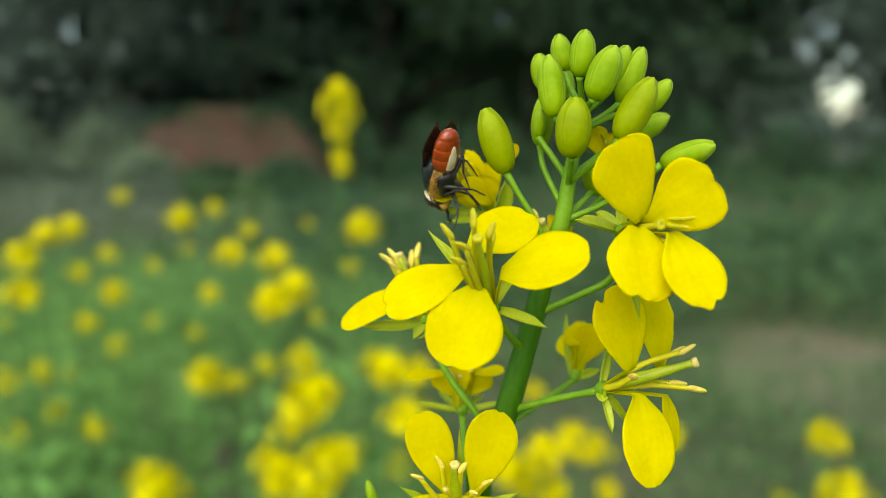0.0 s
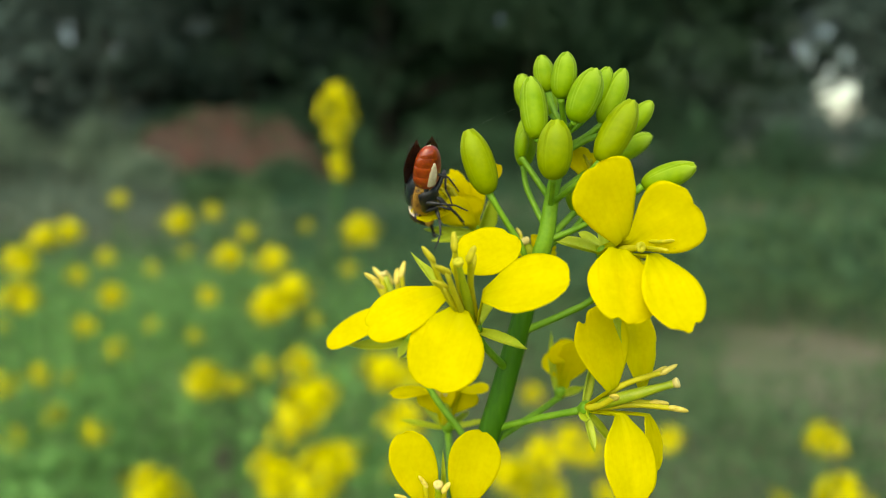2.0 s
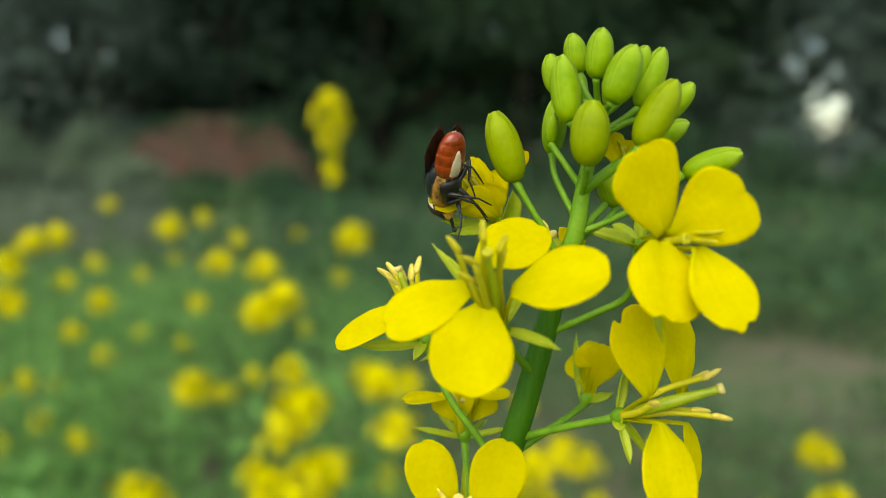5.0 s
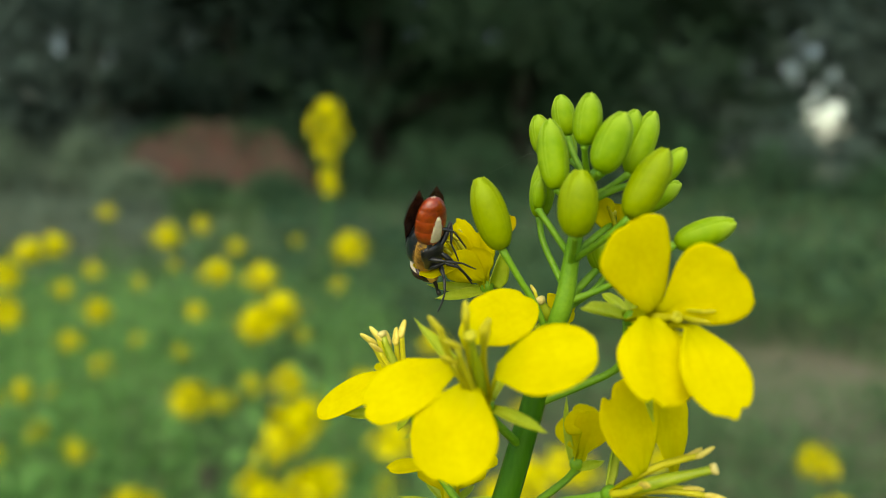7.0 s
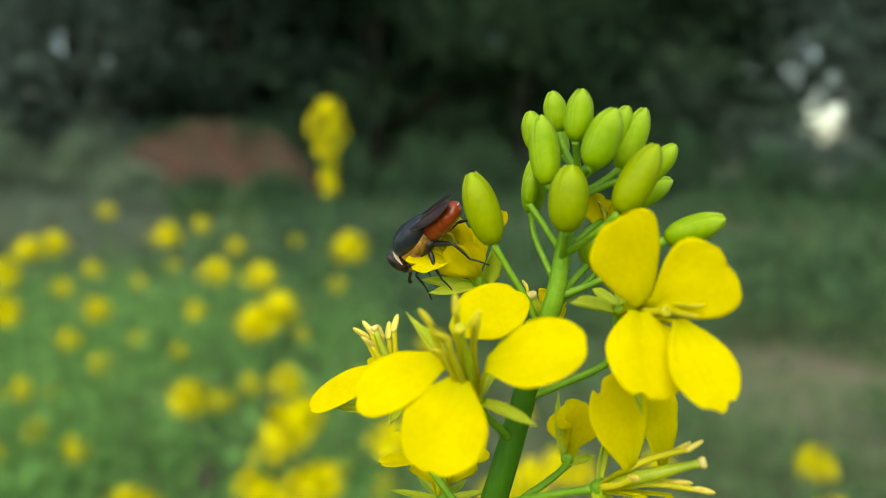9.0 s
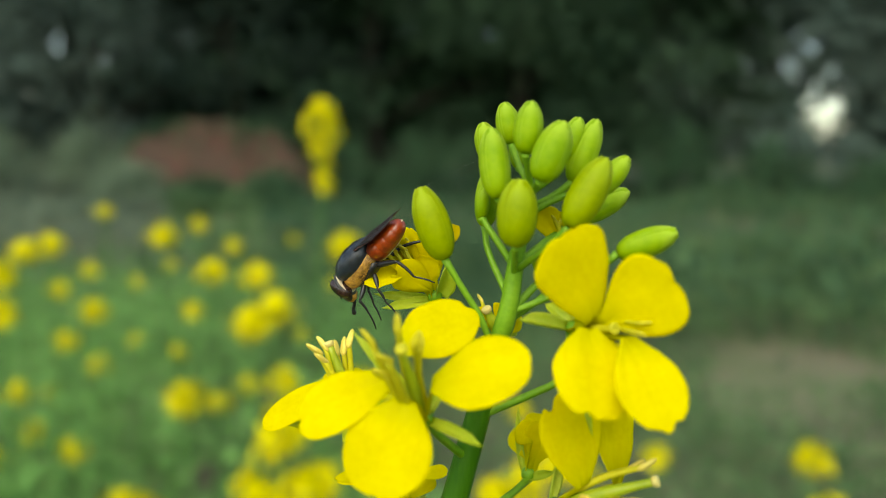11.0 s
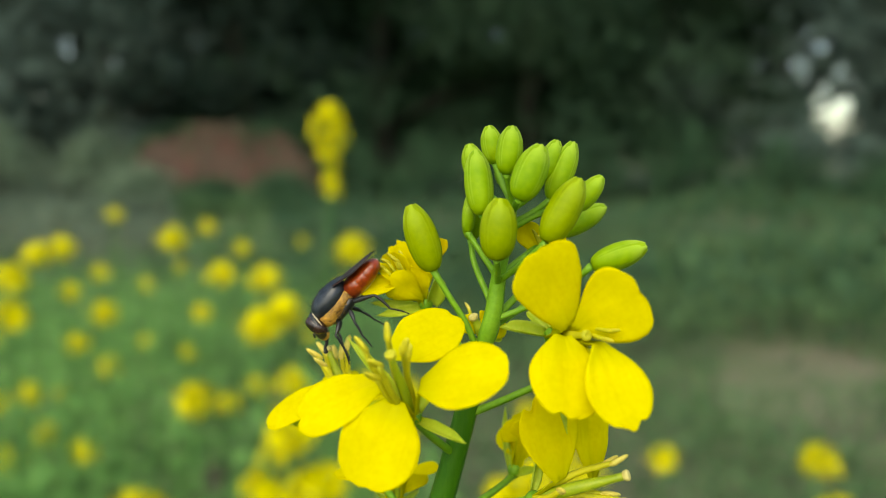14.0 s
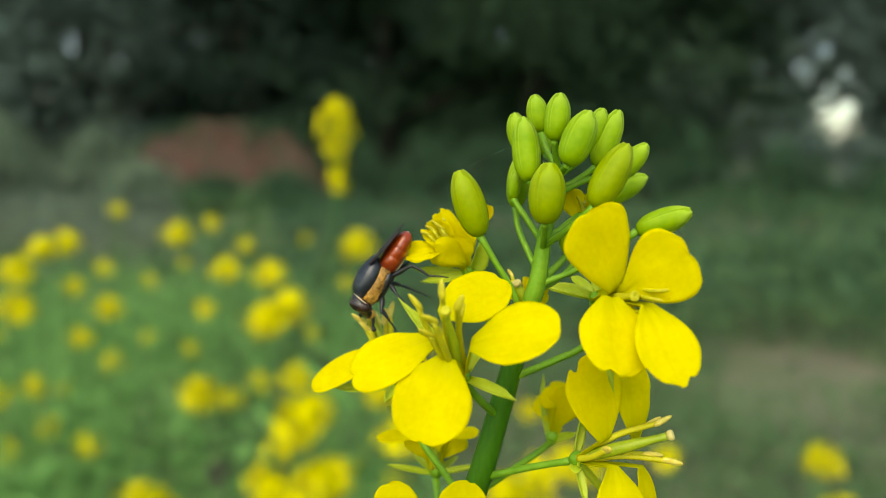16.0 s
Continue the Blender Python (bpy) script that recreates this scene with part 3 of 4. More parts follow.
def field_plant(height, seed, tall=False, far=False):
    """A mustard plant of the field: stem, two side shoots, leaves and a raceme of many small flowers round its tip."""
    q = random.Random(seed)
    ob = new("field_mustard")
    bm = bmesh.new()
    lean = Vector((q.uniform(-.04, .04), q.uniform(-.04, .04), 0))
    tube(bm, bend([Vector((0, 0, -height - 0.03)) + lean, Vector((0, 0, -height * 0.5)) + lean * 0.4, Vector((0, 0, 0.0))], 12), [0.004 - 0.0025 * i / 12 for i in range(13)], 6)
    part("stem", bm, FIELD_STEM, ob)
    v, f = [], []
    n = 32 if tall else 22 if height > 0 and not far else 10
    for k in range(n):
        w = (k + 0.5) / n
        a = k * 2.4 + q.uniform(-.3, .3)
        if tall:
            z, r = (0.020 - 0.066 * w / 0.76, 0.023 * math.sin(math.pi * min(0.92, 0.14 + 0.8 * w / 0.76)) * q.uniform(0.6, 1.25)) if w < 0.76 else (-0.054 - 0.036 * (w - 0.76) / 0.24, 0.009 * q.uniform(0.5, 1.3))
        else:
            z, r = 0.013 - 0.030 * w, 0.024 * math.sin(math.pi * min(0.95, 0.10 + 0.82 * w)) * q.uniform(0.5, 1.3)
        c = Vector((math.cos(a) * r, math.sin(a) * r, z))
        nrm = Vector((math.cos(a), math.sin(a), q.uniform(0.1, 0.9))).normalized()
        s = nrm.orthogonal().normalized()
        o = nrm.cross(s)
        for j in range(4):
            b = j * math.pi / 2 + q.uniform(-.2, .2)
            d, e = s * math.cos(b) + o * math.sin(b), -s * math.sin(b) + o * math.cos(b)
            n0 = len(v)
            v += [c, c + d * 0.005 + e * 0.0035 + nrm * 0.001, c + d * 0.0115 + e * 0.002, c + d * 0.0115 - e * 0.002, c + d * 0.005 - e * 0.0035 + nrm * 0.001]
            f += [(n0, n0 + 1, n0 + 2), (n0, n0 + 2, n0 + 3), (n0, n0 + 3, n0 + 4)]
    me = bpy.data.meshes.new("flower_head")
    me.from_pydata([tuple(p) for p in v], [], f)
    me.materials.append(FIELD_PETAL)
    head = new("flower_head", me)
    head.parent = ob
    tagged(head, "cluster of small yellow flowers")
    spots = []
    for _ in range(14):
        z = -height * q.uniform(0.34, 0.95)
        spots.append(((lean.x * -z / height, lean.y * -z / height, z), q.uniform(0.035, 0.075), q.uniform(0.012, 0.028), q.uniform(-0.5, 0.9), 0))
    leaves = new("leaves", leaf_mesh("leaves", spots, q, [FIELD_GREEN]))
    leaves.parent = ob
    return tagged(ob, "yellow-flowering mustard plant growing in the green field", "mustard plant", "mustard plants of the field")


for i, p in enumerate(HEADS):
    ob = field_plant(p[2], 100 + i, i == 0, p in HEADS_4)
    ob.matrix_basis = pose(*p, 0, 0, i * 67)

# ---- the mustard plant before the camera: places in millimetres from the top of its stem ----
ANCHOR = Vector((0.0130, 0.0840, 0.9376))
BASE = Vector((-0.012, 0.098, 0.0))
plant = new("mustard_plant")
plant.location = BASE
tagged(plant, "flowering mustard plant with yellow four-petalled flowers and green buds", "mustard plant")


def mm(p):
    return ANCHOR - BASE + Vector(p) * 0.001


def pedicel(parent, path, r0=0.44, r1=0.38):
    bm = bmesh.new()
    pts = bend([mm(p) for p in path], 10)
    n = len(pts) - 1
    tube(bm, pts, [0.001 * (r0 + (r1 - r0) * i / n + (0.12 * max(0, i / n - 0.85) / 0.15) + (0.08 * max(0, 0.15 - i / n) / 0.15)) for i in range(n + 1)], 8)
    return part("pedicel", bm, PEDICEL, parent, "thin green flower stalk")


def bud(tip, base, width, stalk=(), label="plump green closed flower bud"):
    """A closed bud: a body with four seams, four overlapping sepals with pale tips, on its stalk."""
    b, t = mm(base), mm(tip)
    axis, ln, r = t - b, (t - b).length, 0.0005 * width
    bm = bmesh.new()
    prof = [(ln * u, r * k * 1.035) for u, k in ((0.0, 0.30), (0.03, 0.50), (0.10, 0.71), (0.22, 0.87), (0.38, 0.96), (0.55, 0.95), (0.70, 0.85), (0.82, 0.68), (0.91, 0.50), (0.955, 0.37), (0.98, 0.28), (0.99, 0.10))]
    lathe(bm, b, axis, prof, 20, lobes=4, depth=0.016)
    skin = BUD_RIPE if "about to open" in label else BUD
    body = part("bud", bm, skin, plant, label)
    away = axis.normalized()
    s0 = away.orthogonal().normalized()
    for k in range(4):
        q = Matrix.Rotation(math.pi / 2 * k + math.pi / 4, 3, away) @ s0
        sb = bmesh.new()
        nu, nv = 14, 8
        rows, spot = [], {}
        for i in range(nu + 1):
            u = i / nu
            z = ln * (0.01 + 0.985 * u)
            rad = r * float(np.interp(u, (0, .03, .1, .22, .38, .55, .7, .82, .91, .97, 1), (.34, .54, .75, .915, 1.005, 1.0, .915, .755, .56, .40, .29)))
            half = 1.06 * float(np.interp(u, (0, .15, .5, .8, 1), (0.82, 0.86, 0.84, 0.82, 0.66)))
            row = []
            for j in range(nv + 1):
                a = half * (2 * j / nv - 1) * math.pi / 4
                d = math.cos(a) * q + math.sin(a) * away.cross(q)
                row.append(sb.verts.new(b + away * (z - 0.00035 * (a / 0.7) ** 2 * (u > 0.9)) + d * rad * (1.012 - 0.030 * (abs(a) / 0.72) ** 4)))
                spot[row[-1]] = (abs(2 * j / nv - 1), u)
            rows.append(row)
        for r0, r1 in zip(rows, rows[1:]):
            for j in range(nv):
                sb.faces.new((r0[j], r0[j + 1], r1[j + 1], r1[j]))
        uv = sb.loops.layers.uv.new("UVMap")
        for face in sb.faces:
            for lp in face.loops:
                lp[uv].uv = spot[lp.vert]
        part("sepal", sb, skin, body)
    if stalk:
        pedicel(body, list(stalk) + [base], 0.36, 0.32)
    return body


def petal(parent, base, throat, tip, width, normal, seed, mat=PETAL, notch=0.03, lift=0.06, wave=1.0, at=0.0, spike=0.0, cup=0.03, peak=0.66):
    bm = bmesh.new()
    petal_sheet(bm, mm(base), mm(throat), mm(tip), width * 0.001, normal, lift, cup, 0.00007, notch, wave, seed, at=at, spike=spike, peak=peak)
    return part("petal", bm, mat, parent)


def sepal(parent, base, control, tip, width, normal, seed):
    bm = bmesh.new()
    blade(bm, mm(base), mm(control), mm(tip), width * 0.00066, normal, sepal_shape, 0.42, 0.00014, 14, 8, 0.0, 0.3, seed)
    return part("sepal", bm, SEPAL, parent, "narrow boat-shaped yellow-green sepal")


def stamen(parent, base, tip, aim, size=1.0, fresh=False):
    """A filament with a curved anther at its end."""
    b, t, aim = mm(base), mm(tip), Vector(aim).normalized()
    bm = bmesh.new()
    mid = b.lerp(t, 0.5) + (t - b).length * 0.06 * (t - b).cross(aim).normalized()
    pts = bend([b, mid, t], 8)
    tube(bm, pts, [(0.00040 - 0.00012 * i / 8) * min(1.0, size + 0.15) for i in range(9)], 7)
    ob = part("stamen", bm, STAMEN if fresh else FILAMENT, parent)
    an = bmesh.new()
    ln = 0.0022 * size
    away = ((t - b).normalized() * 0.75 + aim * 0.45).normalized()
    lathe(an, t - away * ln * 0.3, away, [(ln * u, 0.00046 * size * k) for u, k in ((0, .25), (.08, .7), (.25, 1), (.5, .95), (.75, .8), (.93, .5), (1, .12))], 9, squash=0.7, lobes=2, depth=0.3)
    part("anther", an, ANTHER_FRESH if fresh else ANTHER, parent, "yellow unopened anther" if fresh else "pale yellow pollen-dusted anther")
    return ob


def flower(label, base, throat, pistil_tip, petals, sepals, stamens, stalk, mat=PETAL, notch=0.03, wave=1.0, claw=0.55, fresh=False, size=1.0):
    """A four-petalled flower: petals and sepals are (tip, width, normal), stamens tips; the stalk runs from the stem to the base."""
    b, th = Vector(base), Vector(throat)
    ax = (th - b).normalized()
    bm = bmesh.new()
    lathe(bm, mm(base) - ax * 0.0006, ax, [(0, 0.00035), (0.0003, 0.0006), (0.0008, 0.00085), (0.0014, 0.0008), (0.0018, 0.0004)], 12)
    head = part("flower", bm, PEDICEL, plant, label)
    seed = sum(base) * 0.37
    for k, (tip, w, n, *more) in enumerate(petals):
        start, shape = [q for q in more if isinstance(q, tuple)], dict(notch=notch, lift=0.07, wave=wave)
        for q in more:
            shape.update(q if isinstance(q, dict) else {})
        out = Vector(tip) - th
        out = (out - ax * out.dot(ax)).normalized()
        petal(head, b + out * 0.35 + ax * 0.6, start[0] if start else th + out * claw, tip, w, n, seed + k * 3.1, mat, **shape)
    for k, (tip, w, n) in enumerate(sepals):
        out = Vector(tip) - b
        side_out = (out - ax * out.dot(ax))
        side_out = side_out.normalized() if side_out.length > 0.1 else Vector((0, 0, 0))
        sepal(head, b + side_out * 0.6 + ax * 0.1, b + out * 0.5 + side_out * 0.8, tip, w, n, seed + k)
    for k, tip in enumerate(stamens):
        out = Vector(tip) - b
        side_out = (out - ax * out.dot(ax)).normalized()
        stamen(head, b + side_out * 0.45 + ax * 0.8, tip, side_out, size, fresh)
    if pistil_tip:
        bm = bmesh.new()
        pts = bend([mm(b + ax * 0.8), mm((b + ax * 0.8).lerp(Vector(pistil_tip), 0.55)), mm(pistil_tip)], 8)
        tube(bm, pts, [(0.00075 if fresh else 0.001) * r for r in (0.45, 0.62, 0.68, 0.68, 0.64, 0.58, 0.46, 0.40, 0.42)], 10)
        part("pistil", bm, STAMEN if fresh and size < 0.7 else PISTIL, head, "slender pistil")
        bm = bmesh.new()
        d = (pts[-1] - pts[-2]).normalized()
        lathe(bm, pts[-1] - d * 0.0001, d, [(0, 0.0004), (0.0002, 0.00054), (0.0005, 0.00057), (0.00065, 0.00045), (0.00062, 0.0002), (0.0005, 0.00008)], 12)
        part("stigma", bm, STAMEN if fresh else STIGMA, head, "round stigma")
    pedicel(head, list(stalk) + [tuple(b - ax * 0.3)])
    return head


stem_path = [(-8.85, 1.71, -30.13), (-7.17, 1.56, -24.29), (-5.07, 1.57, -17.39), (-2.57, 1.93, -8.08), (-0.76, 1.98, -0.88), (0.36, 1.55, 3.03), (0.91, 1.60, 6.82), (1.27, 1.47, 9.33), (2.15, 1.97, 12.74), (2.65, 2.38, 15.53)]
bm = bmesh.new()
low = [(mm(stem_path[0]) * (1 - k) + Vector((0, 0, -0.03)) * k) + Vector((0.004, 0.002, 0)) * math.sin(math.pi * k) for k in (1.0, 0.8, 0.6, 0.45, 0.3, 0.15, 0.07)]
tube(bm, bend(low + [mm(q) for q in stem_path], 70), list(np.interp(np.linspace(0, 1, 71), (0, 0.4375, 0.5625, 0.625, 0.6875, 0.75, 0.875, 1), (0.0030, 0.00146, 0.00136, 0.00122, 0.00098, 0.00078, 0.00066, 0.00034))), 16, 0.035)
part("stem", bm, STEM, plant, "ribbed green main stem")
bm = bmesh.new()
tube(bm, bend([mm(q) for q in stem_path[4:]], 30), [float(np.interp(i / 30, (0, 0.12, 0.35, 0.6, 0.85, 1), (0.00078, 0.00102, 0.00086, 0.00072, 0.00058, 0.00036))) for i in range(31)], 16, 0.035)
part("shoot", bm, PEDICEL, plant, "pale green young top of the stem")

bud((2.22, 0.54, 23.60), (1.61, -0.19, 18.64), 2.75, [(2.59, 2.34, 15.22), (2.00, 1.08, 16.99)])
bud((0.07, 5.62, 23.78), (0.84, 5.01, 19.59), 2.43, [(2.59, 2.34, 15.22), (1.52, 4.19, 17.47)])
bud((-1.49, 2.20, 21.12), (-0.90, 0.20, 14.42), 3.02, [(2.37, 2.15, 13.98), (0.36, 1.05, 13.35)])
bud((-1.99, 7.36, 21.83), (-1.07, 6.74, 17.62), 2.49, [(2.54, 2.29, 14.91), (0.92, 4.92, 15.62)])
bud((0.76, -3.04, 16.42), (0.46, -2.96, 10.14), 3.72, [(0.91, 1.60, 6.82), (0.67, -1.13, 8.82)], "large yellow-green flower bud about to open")
bud((-1.07, 6.69, 17.29), (-1.79, 5.28, 11.21), 2.60, [(0.53, 1.57, 4.17), (-1.40, 4.39, 8.58)])
bud((-2.04, 3.38, 15.44), (-2.23, 3.41, 12.24), 1.45, [(1.00, 1.57, 7.45), (-1.09, 2.66, 10.55)])
bud((4.97, -1.77, 21.64), (2.67, -2.58, 16.16), 3.36, [(2.43, 2.20, 14.29), (2.46, -0.67, 15.42)])
bud((7.17, 2.35, 22.16), (5.62, 1.73, 17.94), 2.35, [(2.54, 2.29, 14.91), (4.17, 1.97, 16.12)])
bud((8.90, 2.33, 21.98), (6.42, 1.43, 15.92), 2.70, [(2.26, 2.06, 13.36), (4.17, 1.69, 14.28)])
bud((8.78, -2.76, 18.34), (5.38, -3.20, 11.96), 3.36, [(0.96, 1.59, 7.14), (3.06, -1.55, 9.44)], "large yellow-green flower bud about to open")
bud((11.84, 1.49, 18.40), (9.02, 1.28, 14.88), 2.23, [(2.15, 1.97, 12.74), (5.62, 1.23, 14.57)])
bud((13.74, 8.32, 14.69), (7.94, 6.89, 11.84), 2.77, [(1.05, 1.55, 7.77), (4.68, 3.62, 10.21)])
bud((15.75, -2.26, 11.48), (10.31, -1.57, 9.32), 2.75, [(0.33, 1.56, 2.90), (4.28, 0.78, 4.69), (8.15, -0.85, 7.29)])
solitary = bud((-8.40, 1.87, 15.45), (-5.95, 1.82, 8.32), 3.47, [(-0.95, 1.95, -1.6), (-2.2, 1.85, 2.1), (-4.2, 1.80, 5.4)], "large yellow-green flower bud about to open")
bud((3.91, 4.53, 9.55), (5.27, 3.96, 5.70), 3.08, [(0.03, 1.68, 1.87), (3.50, 3.18, 3.82)])
bud((1.63, 10.19, 20.47), (2.01, 8.68, 17.07), 1.66, [(2.65, 2.38, 15.53)])
bud((5.29, 8.05, 19.64), (4.43, 6.54, 16.32), 1.87, [(2.65, 2.38, 15.53)])
bud((-21.98, 2.02, -28.01), (-20.77, 1.38, -32.32), 1.27, [(-8.80, 1.70, -29.99), (-14.61, 0.94, -35.30)], "slender green young bud on a lower stalk")
flower("open yellow mustard flower with four broad petals", (6.19, -1.63, 2.03), (7.58, -6.01, 3.16), (8.52, -7.97, 3.57),
       [((3.60, -8.21, 11.90), 7.7, (0.20, -0.95, 0.24), (7.29, -5.89, 3.96), dict(spike=-0.10, wave=0.6, peak=0.76)),
        ((13.31, -10.30, 8.30), 7.3, (0.10, -0.92, 0.38), (8.31, -6.43, 3.79), dict(wave=0.7, peak=0.72)),
        ((6.65, -11.58, -3.55), 7.5, (0.10, -0.99, 0.05), (6.64, -6.51, 3.22), dict(notch=0.09, at=-0.25, spike=0.10, wave=0.6, peak=0.5)),
        ((11.95, -13.65, -3.75), 6.2, (0.24, -0.96, 0.14), (9.78, -8.40, 2.77), dict(notch=0.07, at=0.32, wave=0.9, peak=0.54))],
       [((0.61, -5.41, 3.85), 2.56, (-0.20, -0.69, 0.70)), ((3.90, 0.68, 4.01), 1.75, (0.00, -0.91, 0.42)), ((7.10, -7.92, -6.32), 1.84, (0.10, -0.98, 0.15)), ((7.52, 1.97, 5.85), 2.28, (-0.53, -0.84, 0.12))],
       [(11.81, -9.05, 5.19), (10.75, -9.38, 4.34), (11.88, -9.09, 3.53), (9.50, -8.73, 1.91), (10.14, -9.69, 3.60)],
       [(-2.50, 1.93, -7.82), (2.44, 1.30, -5.51), (6.06, 0.64, -3.11)], fresh=True, size=0.6)
flower("open yellow mustard flower with four broad petals", (-7.78, -5.29, -5.63), (-8.89, -7.88, -2.65), (-9.67, -11.67, 2.53),
       [((1.02, -11.79, 1.23), 7.7, (-0.05, -0.60, 0.80), (-7.21, -8.60, -1.13), dict(wave=0.6, notch=0.0, peak=0.52)),
        ((-3.08, -1.38, 3.70), 5.9, (0.00, -0.75, 0.66), (-10.10, -5.40, 0.90), dict(wave=0.7, notch=0.04, at=0.3, peak=0.44)),
        ((-19.09, -8.69, -4.93), 5.5, (0.15, -0.62, 0.77), (-10.73, -7.00, -1.07), dict(wave=0.7, notch=0.06, at=-0.1, spike=0.14, peak=0.6)),
        ((-12.14, -12.02, -10.06), 7.8, (0.00, -0.92, 0.38), (-9.54, -8.40, -2.60), dict(wave=0.5, notch=0.03, peak=0.52))],
       [((-2.76, -9.94, -6.34), 1.90, (0.10, -0.77, 0.62)), ((-14.53, -4.57, 2.64), 2.12, (0.21, -0.74, 0.63)), ((-15.66, -4.28, -9.08), 1.93, (0.00, -0.76, 0.65)), ((-3.24, 0.28, 1.28), 2.13, (0.00, -0.76, 0.65))],
       [(-12.34, -9.60, 2.81), (-10.06, -10.43, 4.07), (-8.59, -11.58, 3.12), (-8.32, -9.20, 1.78), (-10.85, -11.78, 1.79), (-11.12, -10.20, 0.06)],
       [(-3.67, 1.77, -12.18), (-6.44, -2.16, -8.38)], fresh=True, size=0.95)
flower("yellow mustard flower seen from the side behind another", (-15.22, 7.67, -10.30), (-16.37, 7.65, -6.98), (-18.30, 8.36, -2.21),
       [((-25.20, 5.66, -10.22), 3.70, (0.10, -0.59, 0.80), (-16.70, 7.29, -6.00), dict(spike=0.30, wave=0.6, peak=0.5, notch=0.0)),
        ((-19.09, 2.04, -7.31), 3.24, (0.10, -0.59, 0.80)),
        ((-12.57, 11.13, -7.35), 5.00, (-0.11, -0.40, 0.91)),
        ((-17.67, 13.31, -6.32), 4.37, (0.00, -0.40, 0.92))],
       [((-23.00, 6.63, -10.47), 2.05, (0.00, -0.92, 0.39)), ((-16.45, 3.49, -11.17), 1.86, (0.00, -0.91, 0.42)), ((-11.87, 9.90, -8.90), 1.84, (0.00, -0.76, 0.65))],
       [(-19.40, 7.30, -2.53), (-18.78, 8.35, -2.28), (-16.25, 8.90, -1.95), (-16.90, 9.27, -2.85), (-17.81, 10.71, -3.37), (-18.66, 6.19, -3.17)],
       [(-6.96, 1.56, -23.59), (-8.58, 3.08, -20.85), (-12.59, 4.85, -15.72)])
flower("yellow mustard flower turned sideways with long stamens", (4.20, -3.15, -15.11), (6.08, -4.47, -13.78), (13.04, -6.60, -11.06),
       [((4.74, -3.51, -3.61), 6.9, (0.30, -0.86, 0.42), (6.96, -4.77, -12.20), dict(notch=0.16, at=0.42, spike=-0.10, wave=0.8, peak=0.62)),
        ((10.23, 1.04, -3.67), 4.7, (0.40, -0.83, 0.38), (10.77, -2.83, -12.87), dict(peak=0.5)),
        ((8.97, -8.49, -23.88), 6.3, (0.31, -0.92, 0.24), (7.89, -5.09, -15.06), dict(wave=0.7, notch=0.0, peak=0.5)),
        ((12.32, -3.25, -22.53), 3.7, (0.61, -0.73, 0.31), (11.29, -3.15, -15.80))],
       [((5.12, -5.75, -18.99), 1.45, (0.31, -0.89, 0.34)), ((7.90, -1.80, -19.65), 1.52, (0.31, -0.89, 0.34)), ((5.62, -0.49, -10.75), 1.90, (0.53, -0.84, 0.12)), ((4.71, -4.90, -15.38), 2.0, (0.00, -0.91, 0.42))],
       [(12.41, -5.45, -10.11), (11.64, -4.51, -10.63), (13.53, -5.54, -14.17), (11.79, -4.49, -13.90), (6.68, -6.81, -12.52)],
       [(-5.65, 1.57, -19.31), (-0.20, -0.89, -16.94)], wave=1.2)
flower("half-closed yellow mustard flower", (3.80, 10.07, -17.97), (4.00, 9.88, -15.83), None,
       [((2.50, 9.20, -11.31), 3.4, (-0.15, -0.62, 0.77), (4.13, 9.00, -13.30), dict(wave=0.8, peak=0.5)),
        ((5.83, 8.51, -10.69), 4.40, (0.10, -0.82, 0.56)),
        ((5.85, 13.52, -11.75), 4.42, (0.22, -0.97, 0.14)),
        ((2.91, 13.32, -13.06), 3.68, (-0.53, -0.84, 0.12))],
       [((2.81, 12.22, -10.24), 1.45, (-0.48, -0.85, 0.22)), ((6.24, 6.86, -15.78), 1.80, (0.21, -0.74, 0.63))],
       [],
       [(-6.28, 1.56, -21.37), (0.77, 5.47, -18.33)], wave=0.6)
flower("open yellow mustard flower with four broad petals", (-11.46, -2.34, -30.16), (-11.62, -3.93, -27.20), (-11.72, -5.33, -23.00),
       [((-15.69, -4.46, -17.14), 5.0, (0.10, -0.97, 0.24), (-12.50, -4.31, -26.22), dict(wave=0.5)),
        ((-6.89, -4.44, -17.08), 5.6, (-0.10, -0.97, 0.24), (-9.39, -4.35, -26.33), dict(wave=0.6)),
        ((-18.61, -8.39, -30.06), 5.96, (0.10, -0.70, 0.71)),
        ((-4.29, -8.44, -30.35), 5.96, (0.00, -0.70, 0.71))],
       [((-17.76, -4.70, -25.57), 1.48, (0.00, -0.70, 0.71)), ((-4.49, -3.85, -26.71), 1.50, (0.00, -0.70, 0.71)), ((-11.21, -3.80, -19.51), 1.05, (0.29, -0.93, 0.23))],
       [(-13.18, -5.29, -22.76), (-11.06, -5.86, -23.15), (-15.48, -6.45, -23.77), (-8.48, -5.60, -24.82), (-12.65, -8.52, -24.06), (-9.94, -8.57, -24.41)],
       [(-8.19, 1.65, -27.83), (-8.63, 0.78, -29.53)], size=0.8)
